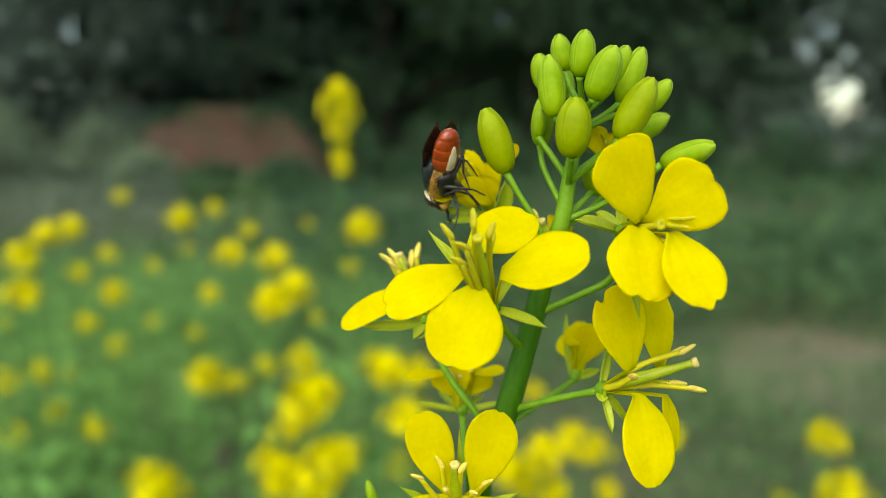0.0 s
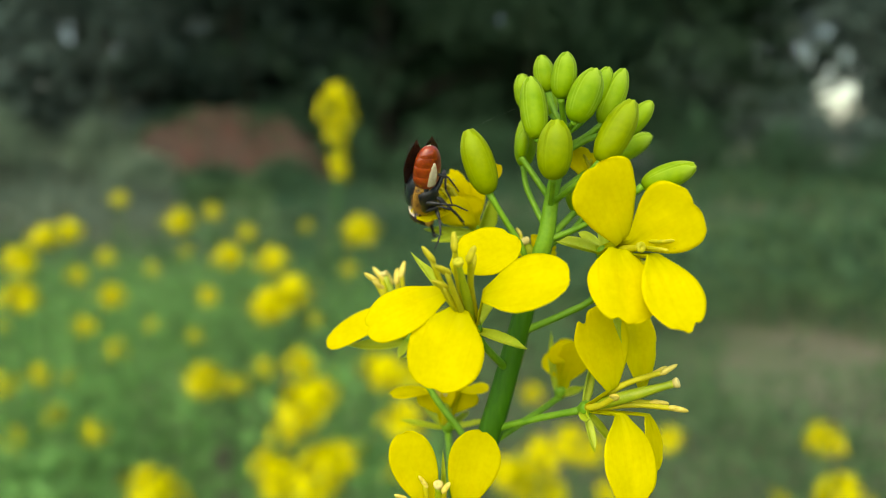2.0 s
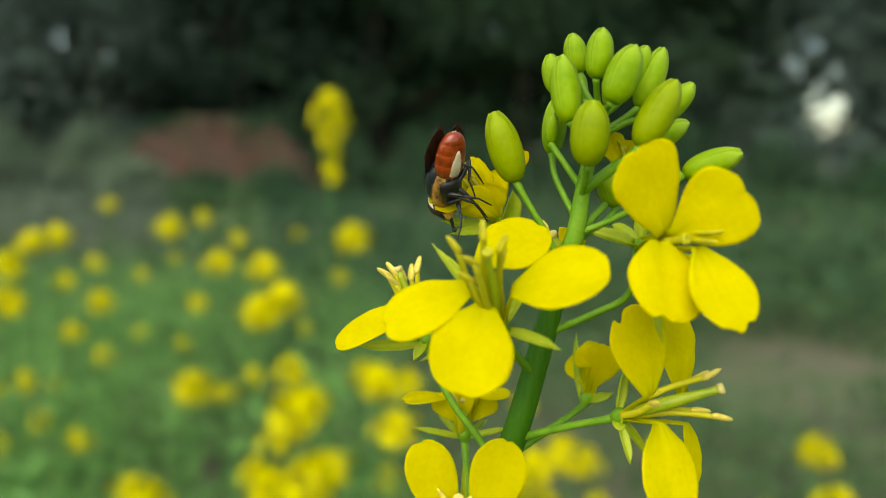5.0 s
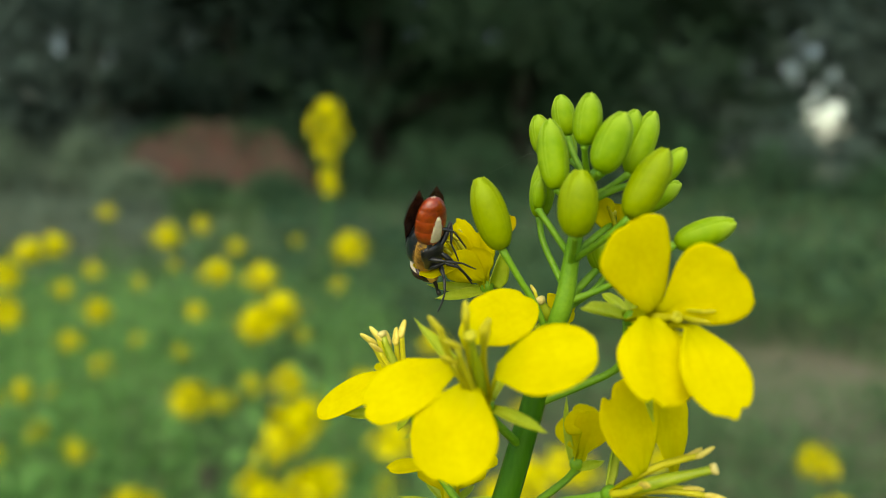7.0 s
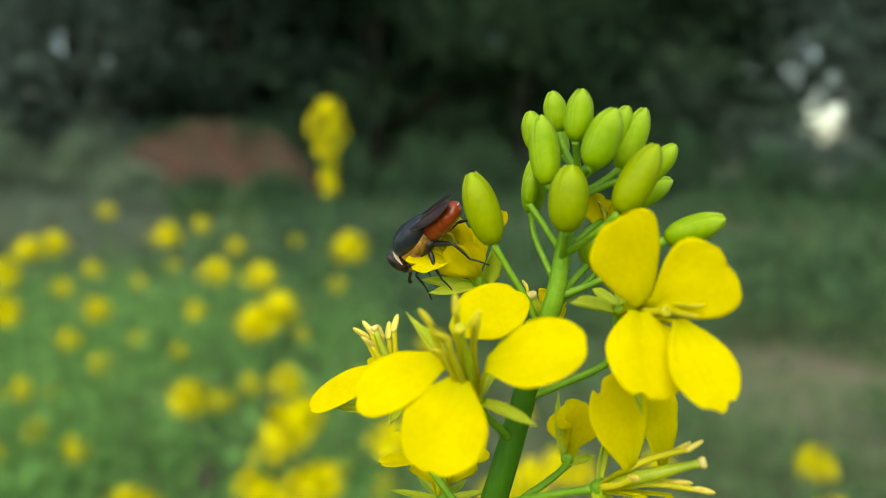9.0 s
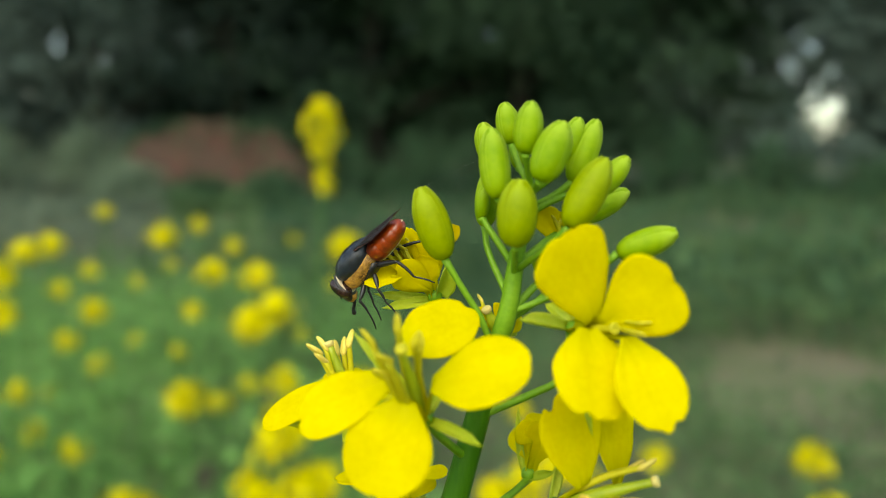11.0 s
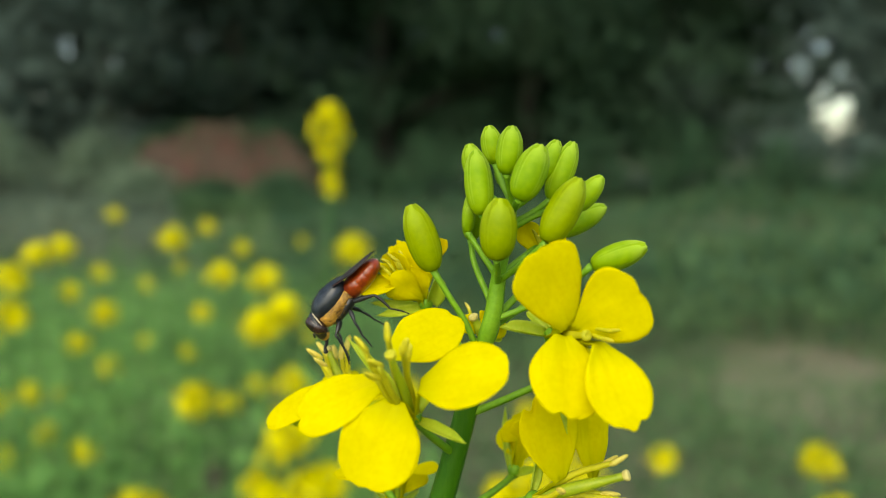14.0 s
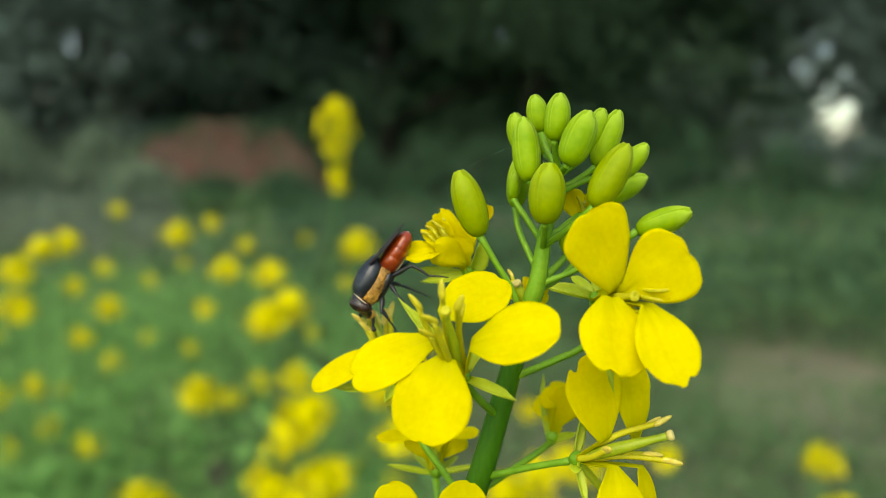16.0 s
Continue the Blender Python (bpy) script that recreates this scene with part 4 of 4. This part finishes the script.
flower("yellow mustard flower seen from the side below the others", (-10.57, 8.96, -22.05), (-10.73, 8.78, -19.91), (-10.81, 8.63, -17.50),
       [((-17.73, 7.18, -17.03), 2.51, (0.00, -0.27, 0.96), (-12.15, 8.69, -17.08)),
        ((-5.44, 7.78, -16.36), 2.66, (0.00, -0.27, 0.96), (-8.90, 8.69, -17.08)),
        ((-12.25, 8.40, -16.00), 5.2, (-0.19, -0.94, 0.29)),
        ((-8.57, 9.40, -16.20), 5.2, (0.19, -0.94, 0.29))],
       [((-16.43, 7.22, -20.16), 1.26, (0.00, -0.60, 0.80)), ((-5.58, 7.21, -20.23), 1.26, (0.00, -0.60, 0.80)), ((-13.66, 11.29, -20.02), 1.31, (0.00, -0.60, 0.80)), ((-7.82, 11.20, -20.60), 1.31, (0.00, -0.60, 0.80))],
       [(-11.88, 7.70, -16.91), (-9.75, 8.71, -16.94), (-11.27, 10.69, -17.19)],
       [(-8.85, 1.71, -30.13), (-10.29, 8.32, -26.43), (-10.06, 5.80, -29.78)], wave=0.8)
flower("small yellow mustard flower with wilting folded petals", (-6.75, 9.10, 2.95), (-7.60, 8.60, 4.90), None,
       [((-14.64, 6.20, 5.29), 3.0, (0.15, -0.66, 0.74), (-9.55, 7.40, 6.17), dict(wave=1.9, cup=0.10, notch=0.12)),
        ((-10.99, 6.00, 6.72), 3.7, (-0.35, -0.90, 0.25), (-7.41, 7.80, 4.12), dict(wave=1.7, cup=-0.14, notch=0.08, at=0.3)),
        ((-10.38, 9.40, 10.36), 2.9, (0.20, -0.94, 0.28), (-8.00, 9.20, 5.20), dict(wave=2.2, cup=0.26, spike=0.30)),
        ((-8.50, 10.40, 9.20), 4.0, (0.20, -0.95, 0.24), (-7.10, 9.90, 4.70), dict(wave=1.8, cup=0.20)),
        ((-12.23, 8.40, 8.56), 3.6, (0.10, -0.85, 0.50), (-8.10, 8.60, 5.10), dict(wave=2.6, cup=0.30, notch=0.15)),
        ((-8.91, 7.60, 7.61), 3.4, (0.10, -0.96, 0.26), (-7.13, 8.20, 4.20), dict(wave=2.0, cup=0.15))],
       [((-13.48, 8.50, 3.55), 1.9, (0.00, -0.85, 0.52)), ((-12.56, 7.20, 2.25), 1.9, (0.00, -0.88, 0.48)), ((-5.60, 8.00, 7.10), 3.1, (0.30, -0.95, 0.10)), ((-4.70, 11.00, 5.10), 2.10, (0.45, -0.87, 0.22))],
       [(-11.22, 7.50, 8.40), (-10.57, 8.10, 8.80), (-9.57, 8.60, 8.85), (-11.70, 7.20, 7.80), (-10.10, 7.60, 8.50)],
       [(-1.09, 1.97, -2.18), (-4.60, 6.28, 0.60)], wave=1.5, notch=0.04, fresh=True, size=0.62)
flower("small fading yellow flower behind the stem", (0.01, 5.95, -0.51), (-0.52, 5.63, 0.88), (-1.36, 5.30, 2.26),
       [((0.95, 5.00, 2.85), 3.3, (0.10, -0.95, 0.28), dict(notch=0.12, peak=0.75)),
        ((-2.85, 5.30, 2.24), 2.33, (-0.20, -0.69, 0.70)),
        ((2.30, 6.40, 1.10), 2.65, (0.31, -0.85, 0.42))],
       [((1.64, 5.95, -0.49), 1.31, (0.00, -0.76, 0.65)), ((-1.96, 5.95, -0.52), 1.31, (0.00, -0.76, 0.65))],
       [(-1.99, 6.44, 3.31)],
       [(-1.91, 1.95, -5.45)], size=0.5)
flower("small fading yellow flower behind the stem", (6.43, 5.07, 8.53), (6.01, 4.78, 10.16), (5.59, 4.44, 11.46),
       [((3.62, 3.16, 13.21), 2.86, (-0.20, -0.83, 0.52)),
        ((7.77, 3.57, 12.60), 2.75, (0.20, -0.83, 0.52)),
        ((6.08, 5.60, 12.66), 2.56, (0.00, -0.84, 0.54))],
       [((4.65, 4.20, 9.56), 1.27, (-0.30, -0.85, 0.43)), ((7.71, 5.19, 9.50), 1.28, (0.30, -0.85, 0.43))],
       [(5.09, 3.51, 12.08)],
       [(0.27, 1.59, 2.71)], wave=2, fresh=True, size=0.6)
thread_points = [(-8.14, 1.94, 15.26), (-6.33, 2.90, 16.29), (-4.45, 4.23, 17.10), (-2.22, 6.00, 18.09)]
bm = bmesh.new()
tube(bm, bend([ANCHOR + Vector(q) * 0.001 for q in thread_points], 16), [0.0000016] * 17, 5)
thread = new("spider_thread")
part("strand", bm, THREAD, thread)
tagged(thread, "single fine spider thread stretched between the flower buds", "spider thread")
petal(solitary, (-6.12, 2.88, 8.65), (-5.71, 3.28, 9.27), (-4.84, 4.02, 11.54), 1.54, (0.29, -0.93, 0.23), 2.0, PETAL_OLD)

# ---- the fly: along x to its head, z its back, in millimetres ----
fly = new("fly")
tagged(fly, "red-bellied fly with dark thorax and smoky wings feeding on flowers", "fly")


def f3(x, y, z):
    return Vector((x, y, z)) * 0.001


def loft(name, mat, stations, label="", sides=22, tilt=0.0, parent=None, power=1.0):
    """A body along x through oval sections: each station is (x, top, bottom, half width); tilt leans the sections back."""
    bm = bmesh.new()
    rings = []
    for x, top, bottom, half in stations:
        mid, h = (top + bottom) / 2, (top - bottom) / 2
        ring = []
        for k in range(sides):
            a = 2 * math.pi * k / sides
            c, s = math.cos(a), math.sin(a)
            c, s = math.copysign(abs(c) ** power, c), math.copysign(abs(s) ** power, s)
            ring.append(bm.verts.new(f3(x + tilt * (mid + h * s), half * c, mid + h * s)))
        rings.append(ring)
    for a, b in zip(rings, rings[1:]):
        for k in range(sides):
            bm.faces.new((a[k], a[(k + 1) % sides], b[(k + 1) % sides], b[k]))
    bm.faces.new(list(reversed(rings[0])))
    bm.faces.new(rings[-1])
    return part(name, bm, mat, parent or fly, label)


def fuzz(name, mat, spots, parent, rng, size):
    """Many short bristles in one mesh: spots are (root, way)."""
    v, f = [], []
    for p, way in spots:
        way = (Vector(way).normalized() + Vector((rng.uniform(-.5, .5), rng.uniform(-.5, .5), rng.uniform(-.5, .5)))).normalized()
        s = way.orthogonal().normalized() * 0.00002
        o = way.cross(s).normalized() * 0.00002
        k = len(v)
        v += [p + s, p - s * 0.5 + o, p - s * 0.5 - o, p + way * size * rng.uniform(0.5, 1.2)]
        f += [(k, k + 1, k + 3), (k + 1, k + 2, k + 3), (k + 2, k, k + 3)]
    me = bpy.data.meshes.new(name)
    me.from_pydata([tuple(q) for q in v], [], f)
    me.materials.append(mat)
    ob = new(name, me)
    ob.parent = parent
    return tagged(ob, kind="stuff")


abdomen_rows = []
for x, top, bottom, half in ((-0.2, 0.75, -0.75, 0.7), (-0.5, 1.05, -1.05, 1.20), (-1.2, 1.18, -1.16, 1.50), (-1.9, 1.20, -1.20, 1.60), (-1.95, 1.18, -1.17, 1.57), (-2.0, 1.20, -1.20, 1.60), (-2.8, 1.16, -1.18, 1.60), (-3.1, 1.13, -1.15, 1.57), (-3.15, 1.10, -1.12, 1.54), (-3.2, 1.12, -1.14, 1.56),
                             (-3.9, 1.02, -1.05, 1.42), (-4.2, 0.95, -0.98, 1.31), (-4.25, 0.92, -0.95, 1.28), (-4.3, 0.93, -0.96, 1.29), (-4.75, 0.76, -0.82, 1.05), (-5.1, 0.52, -0.60, 0.72), (-5.3, 0.22, -0.34, 0.32)):
    abdomen_rows.append((x, top * 1.03, bottom * 1.08, half * 1.08))
abdomen = loft("abdomen", FLY_RED, abdomen_rows, "glossy orange-red banded abdomen", 28)
loft("belly", FLY_CREAM, [(-0.4, -0.5, -1.0, 0.5), (-0.9, -0.85, -1.31, 0.62), (-1.8, -0.9, -1.34, 0.68), (-2.6, -0.95, -1.32, 0.60), (-3.2, -1.0, -1.26, 0.42), (-3.7, -1.05, -1.2, 0.12)], "pale cream keel of the belly", 18, parent=abdomen)
for s in (1, -1):
    bm = bmesh.new()
    lathe(bm, f3(-5.18, 0.13 * s, 0.02), (-1, 0.2 * s, 0.2), [(a * 0.001, r * 0.001) for a, r in ((0, 0.05), (0.08, 0.09), (0.18, 0.08), (0.24, 0.02))], 8)
    part("tail_tip", bm, FLY_CREAM, abdomen, "pale dot at the tail")
THORAX_ROWS = [(-1.0, 1.75, 1.15, 0.35), (-0.75, 2.05, 0.75, 0.85), (-0.2, 2.28, 0.10, 1.32), (0.6, 2.46, -0.30, 1.60), (1.6, 2.55, -0.45, 1.72), (2.6, 2.44, -0.30, 1.67), (3.4, 2.18, -0.05, 1.47), (3.9, 1.85, 0.30, 1.12), (4.1, 1.55, 0.6, 0.75)]
thorax = loft("thorax", FLY_THORAX, THORAX_ROWS, "blue-black shining thorax", 26)
loft("scutellum", FLY_THORAX, [(-0.1, 2.2, 1.5, 0.7), (-0.5, 2.16, 1.45, 0.85), (-1.0, 1.98, 1.42, 0.72), (-1.35, 1.78, 1.5, 0.3)], "", 16)
side_rows = [(-0.8, 0.6, -0.7, 0.8), (-0.2, 0.95, -1.05, 1.25), (0.6, 1.0, -1.20, 1.46), (1.8, 1.0, -1.28, 1.55), (2.9, 0.95, -1.25, 1.46), (3.7, 0.8, -1.10, 1.18), (4.2, 0.5, -0.8, 0.7)]
thorax_side = loft("thorax_side", FLY_SIDE, side_rows, "amber hairy sides of the thorax", 24)
loft("breast", FLY_BLACK, [(-0.5, -0.3, -1.15, 0.6), (0.0, -0.05, -1.42, 1.35), (0.9, -0.2, -1.58, 1.38), (1.6, -0.45, -1.52, 1.15), (2.6, -0.45, -1.55, 1.05), (3.4, -0.5, -1.3, 0.5)], "black underside of the thorax", 16)
q = random.Random(5)
spots = []
for _ in range(240):
    x, a = q.uniform(-0.2, 3.6), q.uniform(-0.9, 0.35)
    top, bottom, half = [float(np.interp(x, [r[0] for r in side_rows], [r[i] for r in side_rows])) for i in (1, 2, 3)]
    for s in (1, -1):
        spots.append((f3(x, s * half * math.cos(a), (top + bottom) / 2 + (top - bottom) / 2 * math.sin(a)), (-0.5, s * math.cos(a), math.sin(a))))
fuzz("hair", FLY_HAIR, spots, thorax_side, q, 0.00034)
spots = []
for _ in range(260):
    x, a = q.uniform(-0.8, 3.8), q.uniform(0.4, math.pi - 0.4)
    top, bottom, half = [float(np.interp(x, [r[0] for r in THORAX_ROWS], [r[i] for r in THORAX_ROWS])) for i in (1, 2, 3)]
    spots.append((f3(x, half * math.cos(a), (top + bottom) / 2 + (top - bottom) / 2 * math.sin(a)), (-0.9, 0.6 * math.cos(a), 0.6 * math.sin(a))))
fuzz("bristle", FLY_BLACK, spots, thorax, q, 0.00040)
head = loft("head", FLY_BLACK, [(4.05, 1.0, -0.3, 0.7), (4.15, 1.55, -0.95, 1.35), (4.35, 1.72, -1.30, 1.62), (4.7, 1.60, -1.55, 1.60), (5.05, 1.25, -1.60, 1.30), (5.35, 0.75, -1.55, 0.95), (5.55, 0.20, -1.30, 0.6), (5.65, -0.20, -1.0, 0.25)], "dark brown head", 22, -0.10)
loft("head_band", FLY_CREAM, [(4.08, 1.45, -0.80, 1.28), (4.10, 1.70, -1.04, 1.58), (4.13, 1.74, -1.08, 1.62), (4.16, 1.72, -1.06, 1.60), (4.18, 1.5, -0.9, 1.4)], "thin pale line behind the eyes", 24, -0.12, head)
loft("face", FLY_SIDE, [(4.5, -0.7, -1.5, 0.8), (4.9, -0.55, -1.78, 0.72), (5.3, -0.5, -1.80, 0.62), (5.6, -0.6, -1.55, 0.45), (5.72, -0.85, -1.25, 0.2)], "brown snout", 16, 0.0, head)
for s in (1, -1):
    bm = bmesh.new()
    bmesh.ops.create_uvsphere(bm, u_segments=20, v_segments=14, radius=0.001)
    bmesh.ops.transform(bm, matrix=Matrix.Translation(f3(4.72, 0.80 * s, 0.22)) @ pose(0, 0, 0, 10 * s, 14, -12 * s) @ Matrix.Diagonal((0.80, 0.86, 1.36, 1)), verts=bm.verts)
    part("eye", bm, FLY_EYE, head, "large dark brown compound eye")
    bm = bmesh.new()
    tube(bm, [f3(5.45, 0.2 * s, -0.15), f3(5.75, 0.26 * s, -0.25), f3(6.0, 0.3 * s, -0.6)], [0.00013, 0.00015, 0.00006], 6)
    part("antenna", bm, FLY_BLACK, head)
bm = bmesh.new()
tube(bm, bend([f3(5.1, 0, -1.5), f3(5.6, 0, -2.0), f3(6.15, 0, -2.25), f3(6.5, 0, -2.75)], 9), [0.00030, 0.00026, 0.00022, 0.0002, 0.00018, 0.00017, 0.00018, 0.00022, 0.00028, 0.0002], 8)
part("proboscis", bm, FLY_BLACK, head, "black proboscis")


WINGS = []


def wing_shape(u):
    return max(0.05, min(1.0, 0.34 + 1.6 * u) * max(0.0, 1 - u ** 5) ** 0.5)


for s in (1, -1):
    bm = bmesh.new()
    a, b, c, nrm = f3(0.1, 1.15 * s, 1.90), f3(-2.6, 1.30 * s, 1.42), f3(-6.0, 1.0 * s, 0.98 + 0.05 * s), Vector((0.06, 0.16 * s, 0.98)).normalized()
    blade(bm, a, b, c, 0.0024, nrm, wing_shape, -0.05, 0.00002, 26, 12, 0.0, 0.15, s)
    wing = part("wing", bm, FLY_WING, fly, "smoky brown folded wing")
    WINGS.append(wing)
    for k in range(5):
        pts = []
        for i in range(11):
            u = 0.03 + 0.09 * i
            w = (0.92, 0.55, 0.15, -0.25, -0.62)[k] * (0.25 + 0.75 * min(1, u / 0.35)) * wing_shape(u)
            t = ((b - a) * (1 - u) + (c - b) * u).normalized()
            side_way = nrm.cross(t).normalized() * -s
            pts.append(a * (1 - u) ** 2 + b * 2 * u * (1 - u) + c * u * u + side_way * 0.0012 * w + t.cross(nrm.cross(t)).normalized() * 0.00003)
        bm = bmesh.new()
        tube(bm, pts, [(0.00007 if k == 0 else 0.000042) * (1.1 - 0.06 * i) for i in range(11)], 5)
        part("vein", bm, FLY_BLACK, wing)

# each leg: hip, and the ways of thigh, shin and foot while it clings to the upper flower, and while it reaches for the lower one
LEGS = []


def segment(name, length, r0, r1, parent, swell, label=""):
    bm = bmesh.new()
    n = 8
    tube(bm, [Vector((length * i / n, 0, -0.04 * length * math.sin(math.pi * i / n))) for i in range(n + 1)], [r0 + (r1 - r0) * i / n + swell * math.sin(math.pi * min(1, 0.1 + i / n)) for i in range(n + 1)], 8)
    return part(name, bm, FLY_BLACK, parent, label)


def aim(way):
    """The turn that lays the x axis along a way."""
    return Vector((1, 0, 0)).rotation_difference(Vector(way).normalized()).to_matrix().to_4x4()


def limb(hip, lengths, clinging, reaching, thick=1.0):
    leg = segment("leg", lengths[0] * 0.001, 0.00016 * thick, 0.00013 * thick, fly, 0.00013 * thick, "thin black leg")
    shin = segment("shin", lengths[1] * 0.001, 0.00014 * thick, 0.00010 * thick, leg, 0.00003)
    foot = segment("foot", lengths[2] * 0.001, 0.00009, 0.00007, leg, 0.00002)
    poses = []
    for ways in (clinging, reaching):
        base = Matrix.Translation(f3(*hip)) @ aim(ways[0])
        knee = f3(*hip) + Vector(ways[0]).normalized() * lengths[0] * 0.001
        ankle = knee + Vector(ways[1]).normalized() * lengths[1] * 0.001
        back = base.inverted()
        poses.append((base, back @ Matrix.Translation(knee) @ aim(ways[1]), back @ Matrix.Translation(ankle) @ aim(ways[2])))
    LEGS.append(((leg, shin, foot), poses))


limb((0.1, 0.75, -1.0), (2.9, 2.3, 2.2), ((-0.78, -0.45, 0.43), (0.16, -0.70, -0.70), (0.71, -0.29, -0.65)), ((-0.82, 0.36, -0.45), (-0.02, 0.12, -1), (-0.45, 0, -0.9)), 1.15)
limb((0.1, -0.75, -1.0), (2.9, 2.3, 2.0), ((-0.30, -0.80, 0.51), (0.50, 0.44, -0.75), (0.68, -0.01, -0.74)), ((-0.85, -0.42, -0.30), (-0.75, -0.1, -0.5), (-0.70, 0, -0.7)), 1.15)
limb((0.9, 0.75, -1.25), (1.9, 1.7, 1.7), ((-0.26, -0.59, -0.76), (0.14, -0.82, -0.56), (0.49, -0.68, -0.55)), ((0.28, 0.62, -0.72), (0.32, 0.05, -0.95), (0.15, 0, -1)))
limb((0.9, -0.75, -1.25), (1.9, 1.7, 1.6), ((0.46, -0.46, -0.76), (0.74, -0.39, -0.55), (0.75, -0.30, -0.60)), ((-0.20, -0.6, -0.75), (-0.15, 0, -1), (-0.2, 0, -1)))
limb((2.6, 0.65, -1.3), (1.9, 1.7, 2.0), ((-0.54, -0.70, -0.47), (0.19, -0.67, -0.72), (0.69, -0.36, -0.62)), ((0.72, 0.58, -0.40), (0.30, -0.1, -0.95), (0.50, -0.1, -0.86)))
limb((2.6, -0.65, -1.3), (1.9, 1.7, 1.9), ((0.06, 0.32, -0.95), (0.42, 0.47, -0.77), (0.59, 0.69, -0.42)), ((0.80, -0.50, -0.50), (0.45, 0.15, -0.85), (0.40, 0.1, -0.9)))

# the abdomen, with the wings folded on it, is raised at the waist while the fly clings
WAIST = Matrix.Translation(f3(-0.2, 0, 0.3))
RAISED = WAIST @ Vector((-1, 0, 0)).rotation_difference(Vector((-0.93, -0.25, 0.26))).to_matrix().to_4x4() @ WAIST.inverted()


def passing(first, last, start=7.4, pace=0.4):
    """Rows from the first pose to the last, which it takes up in three steps while the fly turns round."""
    q0, q1 = first.to_quaternion(), last.to_quaternion()
    steps = [Matrix.LocRotScale(first.translation.lerp(last.translation, k), q0.slerp(q1, k), None) for k in (1 / 3, 2 / 3)]
    return [(0, first), (start, first), (start + pace, steps[0]), (start + 2 * pace, steps[1]), (start + 3 * pace, last), (16, last)]


def motions():
    walk(fly, [
        (0, pose(-0.00002, 0.08786, 0.94598, -31.2, 42.5, 98.4)),
        (0.5, pose(-0.00037, 0.08786, 0.94624, -31.4, 42.6, 97.8)),
        (1, pose(-0.00028, 0.08788, 0.94631, -31.6, 42.7, 97.1)),
        (1.5, pose(-0.00028, 0.08793, 0.94650, -32.0, 42.8, 96.2)),
        (2, pose(-0.00021, 0.08792, 0.94644, -32.5, 42.9, 95.3)),
        (2.5, pose(-0.00022, 0.08789, 0.94623, -32.8, 42.9, 94.5)),
        (3, pose(0.00009, 0.08792, 0.94622, -33.4, 43.1, 93.4)),
        (3.5, pose(0.00011, 0.08791, 0.94591, -31.4, 42.8, 94.2)),
        (4, pose(0.00021, 0.08790, 0.94604, -29.3, 42.4, 95.4)),
        (6.5, pose(-0.00046, 0.08785, 0.94620, -29.6, 41.8, 95.0)),
        (7, pose(-0.00034, 0.08787, 0.94630, -32.2, 41.9, 93.5)),
        (7.3, pose(0.00056, 0.08785, 0.94645, -38.8, 47.0, 97.8)),
        (7.5, pose(0.00082, 0.08880, 0.94643, -37.3, 51.0, 109.9)),
        (7.7, pose(0.00092, 0.08997, 0.94765, -20.7, 43.2, 131.5)),
        (8, pose(0.00068, 0.09095, 0.94748, -32.3, 36.4, 129.8)),
        (8.2, pose(0.00067, 0.09095, 0.94738, -35.8, 34.2, 133.2)),
        (8.5, pose(0.00049, 0.09098, 0.94740, -39.3, 37.0, 137.7)),
        (9, pose(0.00035, 0.09084, 0.94630, -35.1, 39.6, 141.5)),
        (11.5, pose(-0.00067, 0.09071, 0.94515, -12.7, 49.6, 162.7)),
        (12, pose(-0.00063, 0.09060, 0.94464, -6.4, 52.6, 170.8)),
        (12.5, pose(-0.00150, 0.09051, 0.94419, 0.9, 54.8, 179.6)),
        (13, pose(-0.00222, 0.09045, 0.94381, 4.2, 52.9, -175.8)),
        (13.5, pose(-0.00245, 0.09037, 0.94346, 6.8, 50.5, -171.6)),
        (14, pose(-0.00285, 0.09022, 0.94245, 5.6, 47.7, -172.2)),
        (14.5, pose(-0.00305, 0.09020, 0.94232, 4.7, 45.2, -172.8)),
        (15, pose(-0.00373, 0.09011, 0.94169, 5.8, 48.5, -171.9)),
        (15.5, pose(-0.00393, 0.09007, 0.94133, 7.2, 51.9, -170.9)),
        (16, pose(-0.00371, 0.09004, 0.94125, 10.4, 57.8, -168.4)),
    ])
    for pieces, (clinging, reaching) in LEGS:
        for piece, first, last in zip(pieces, clinging, reaching):
            walk(piece, passing(first, last))
    for piece in (abdomen, *WINGS):
        walk(piece, passing(RAISED, Matrix.Identity(4), 7.2, 0.2))


motions()
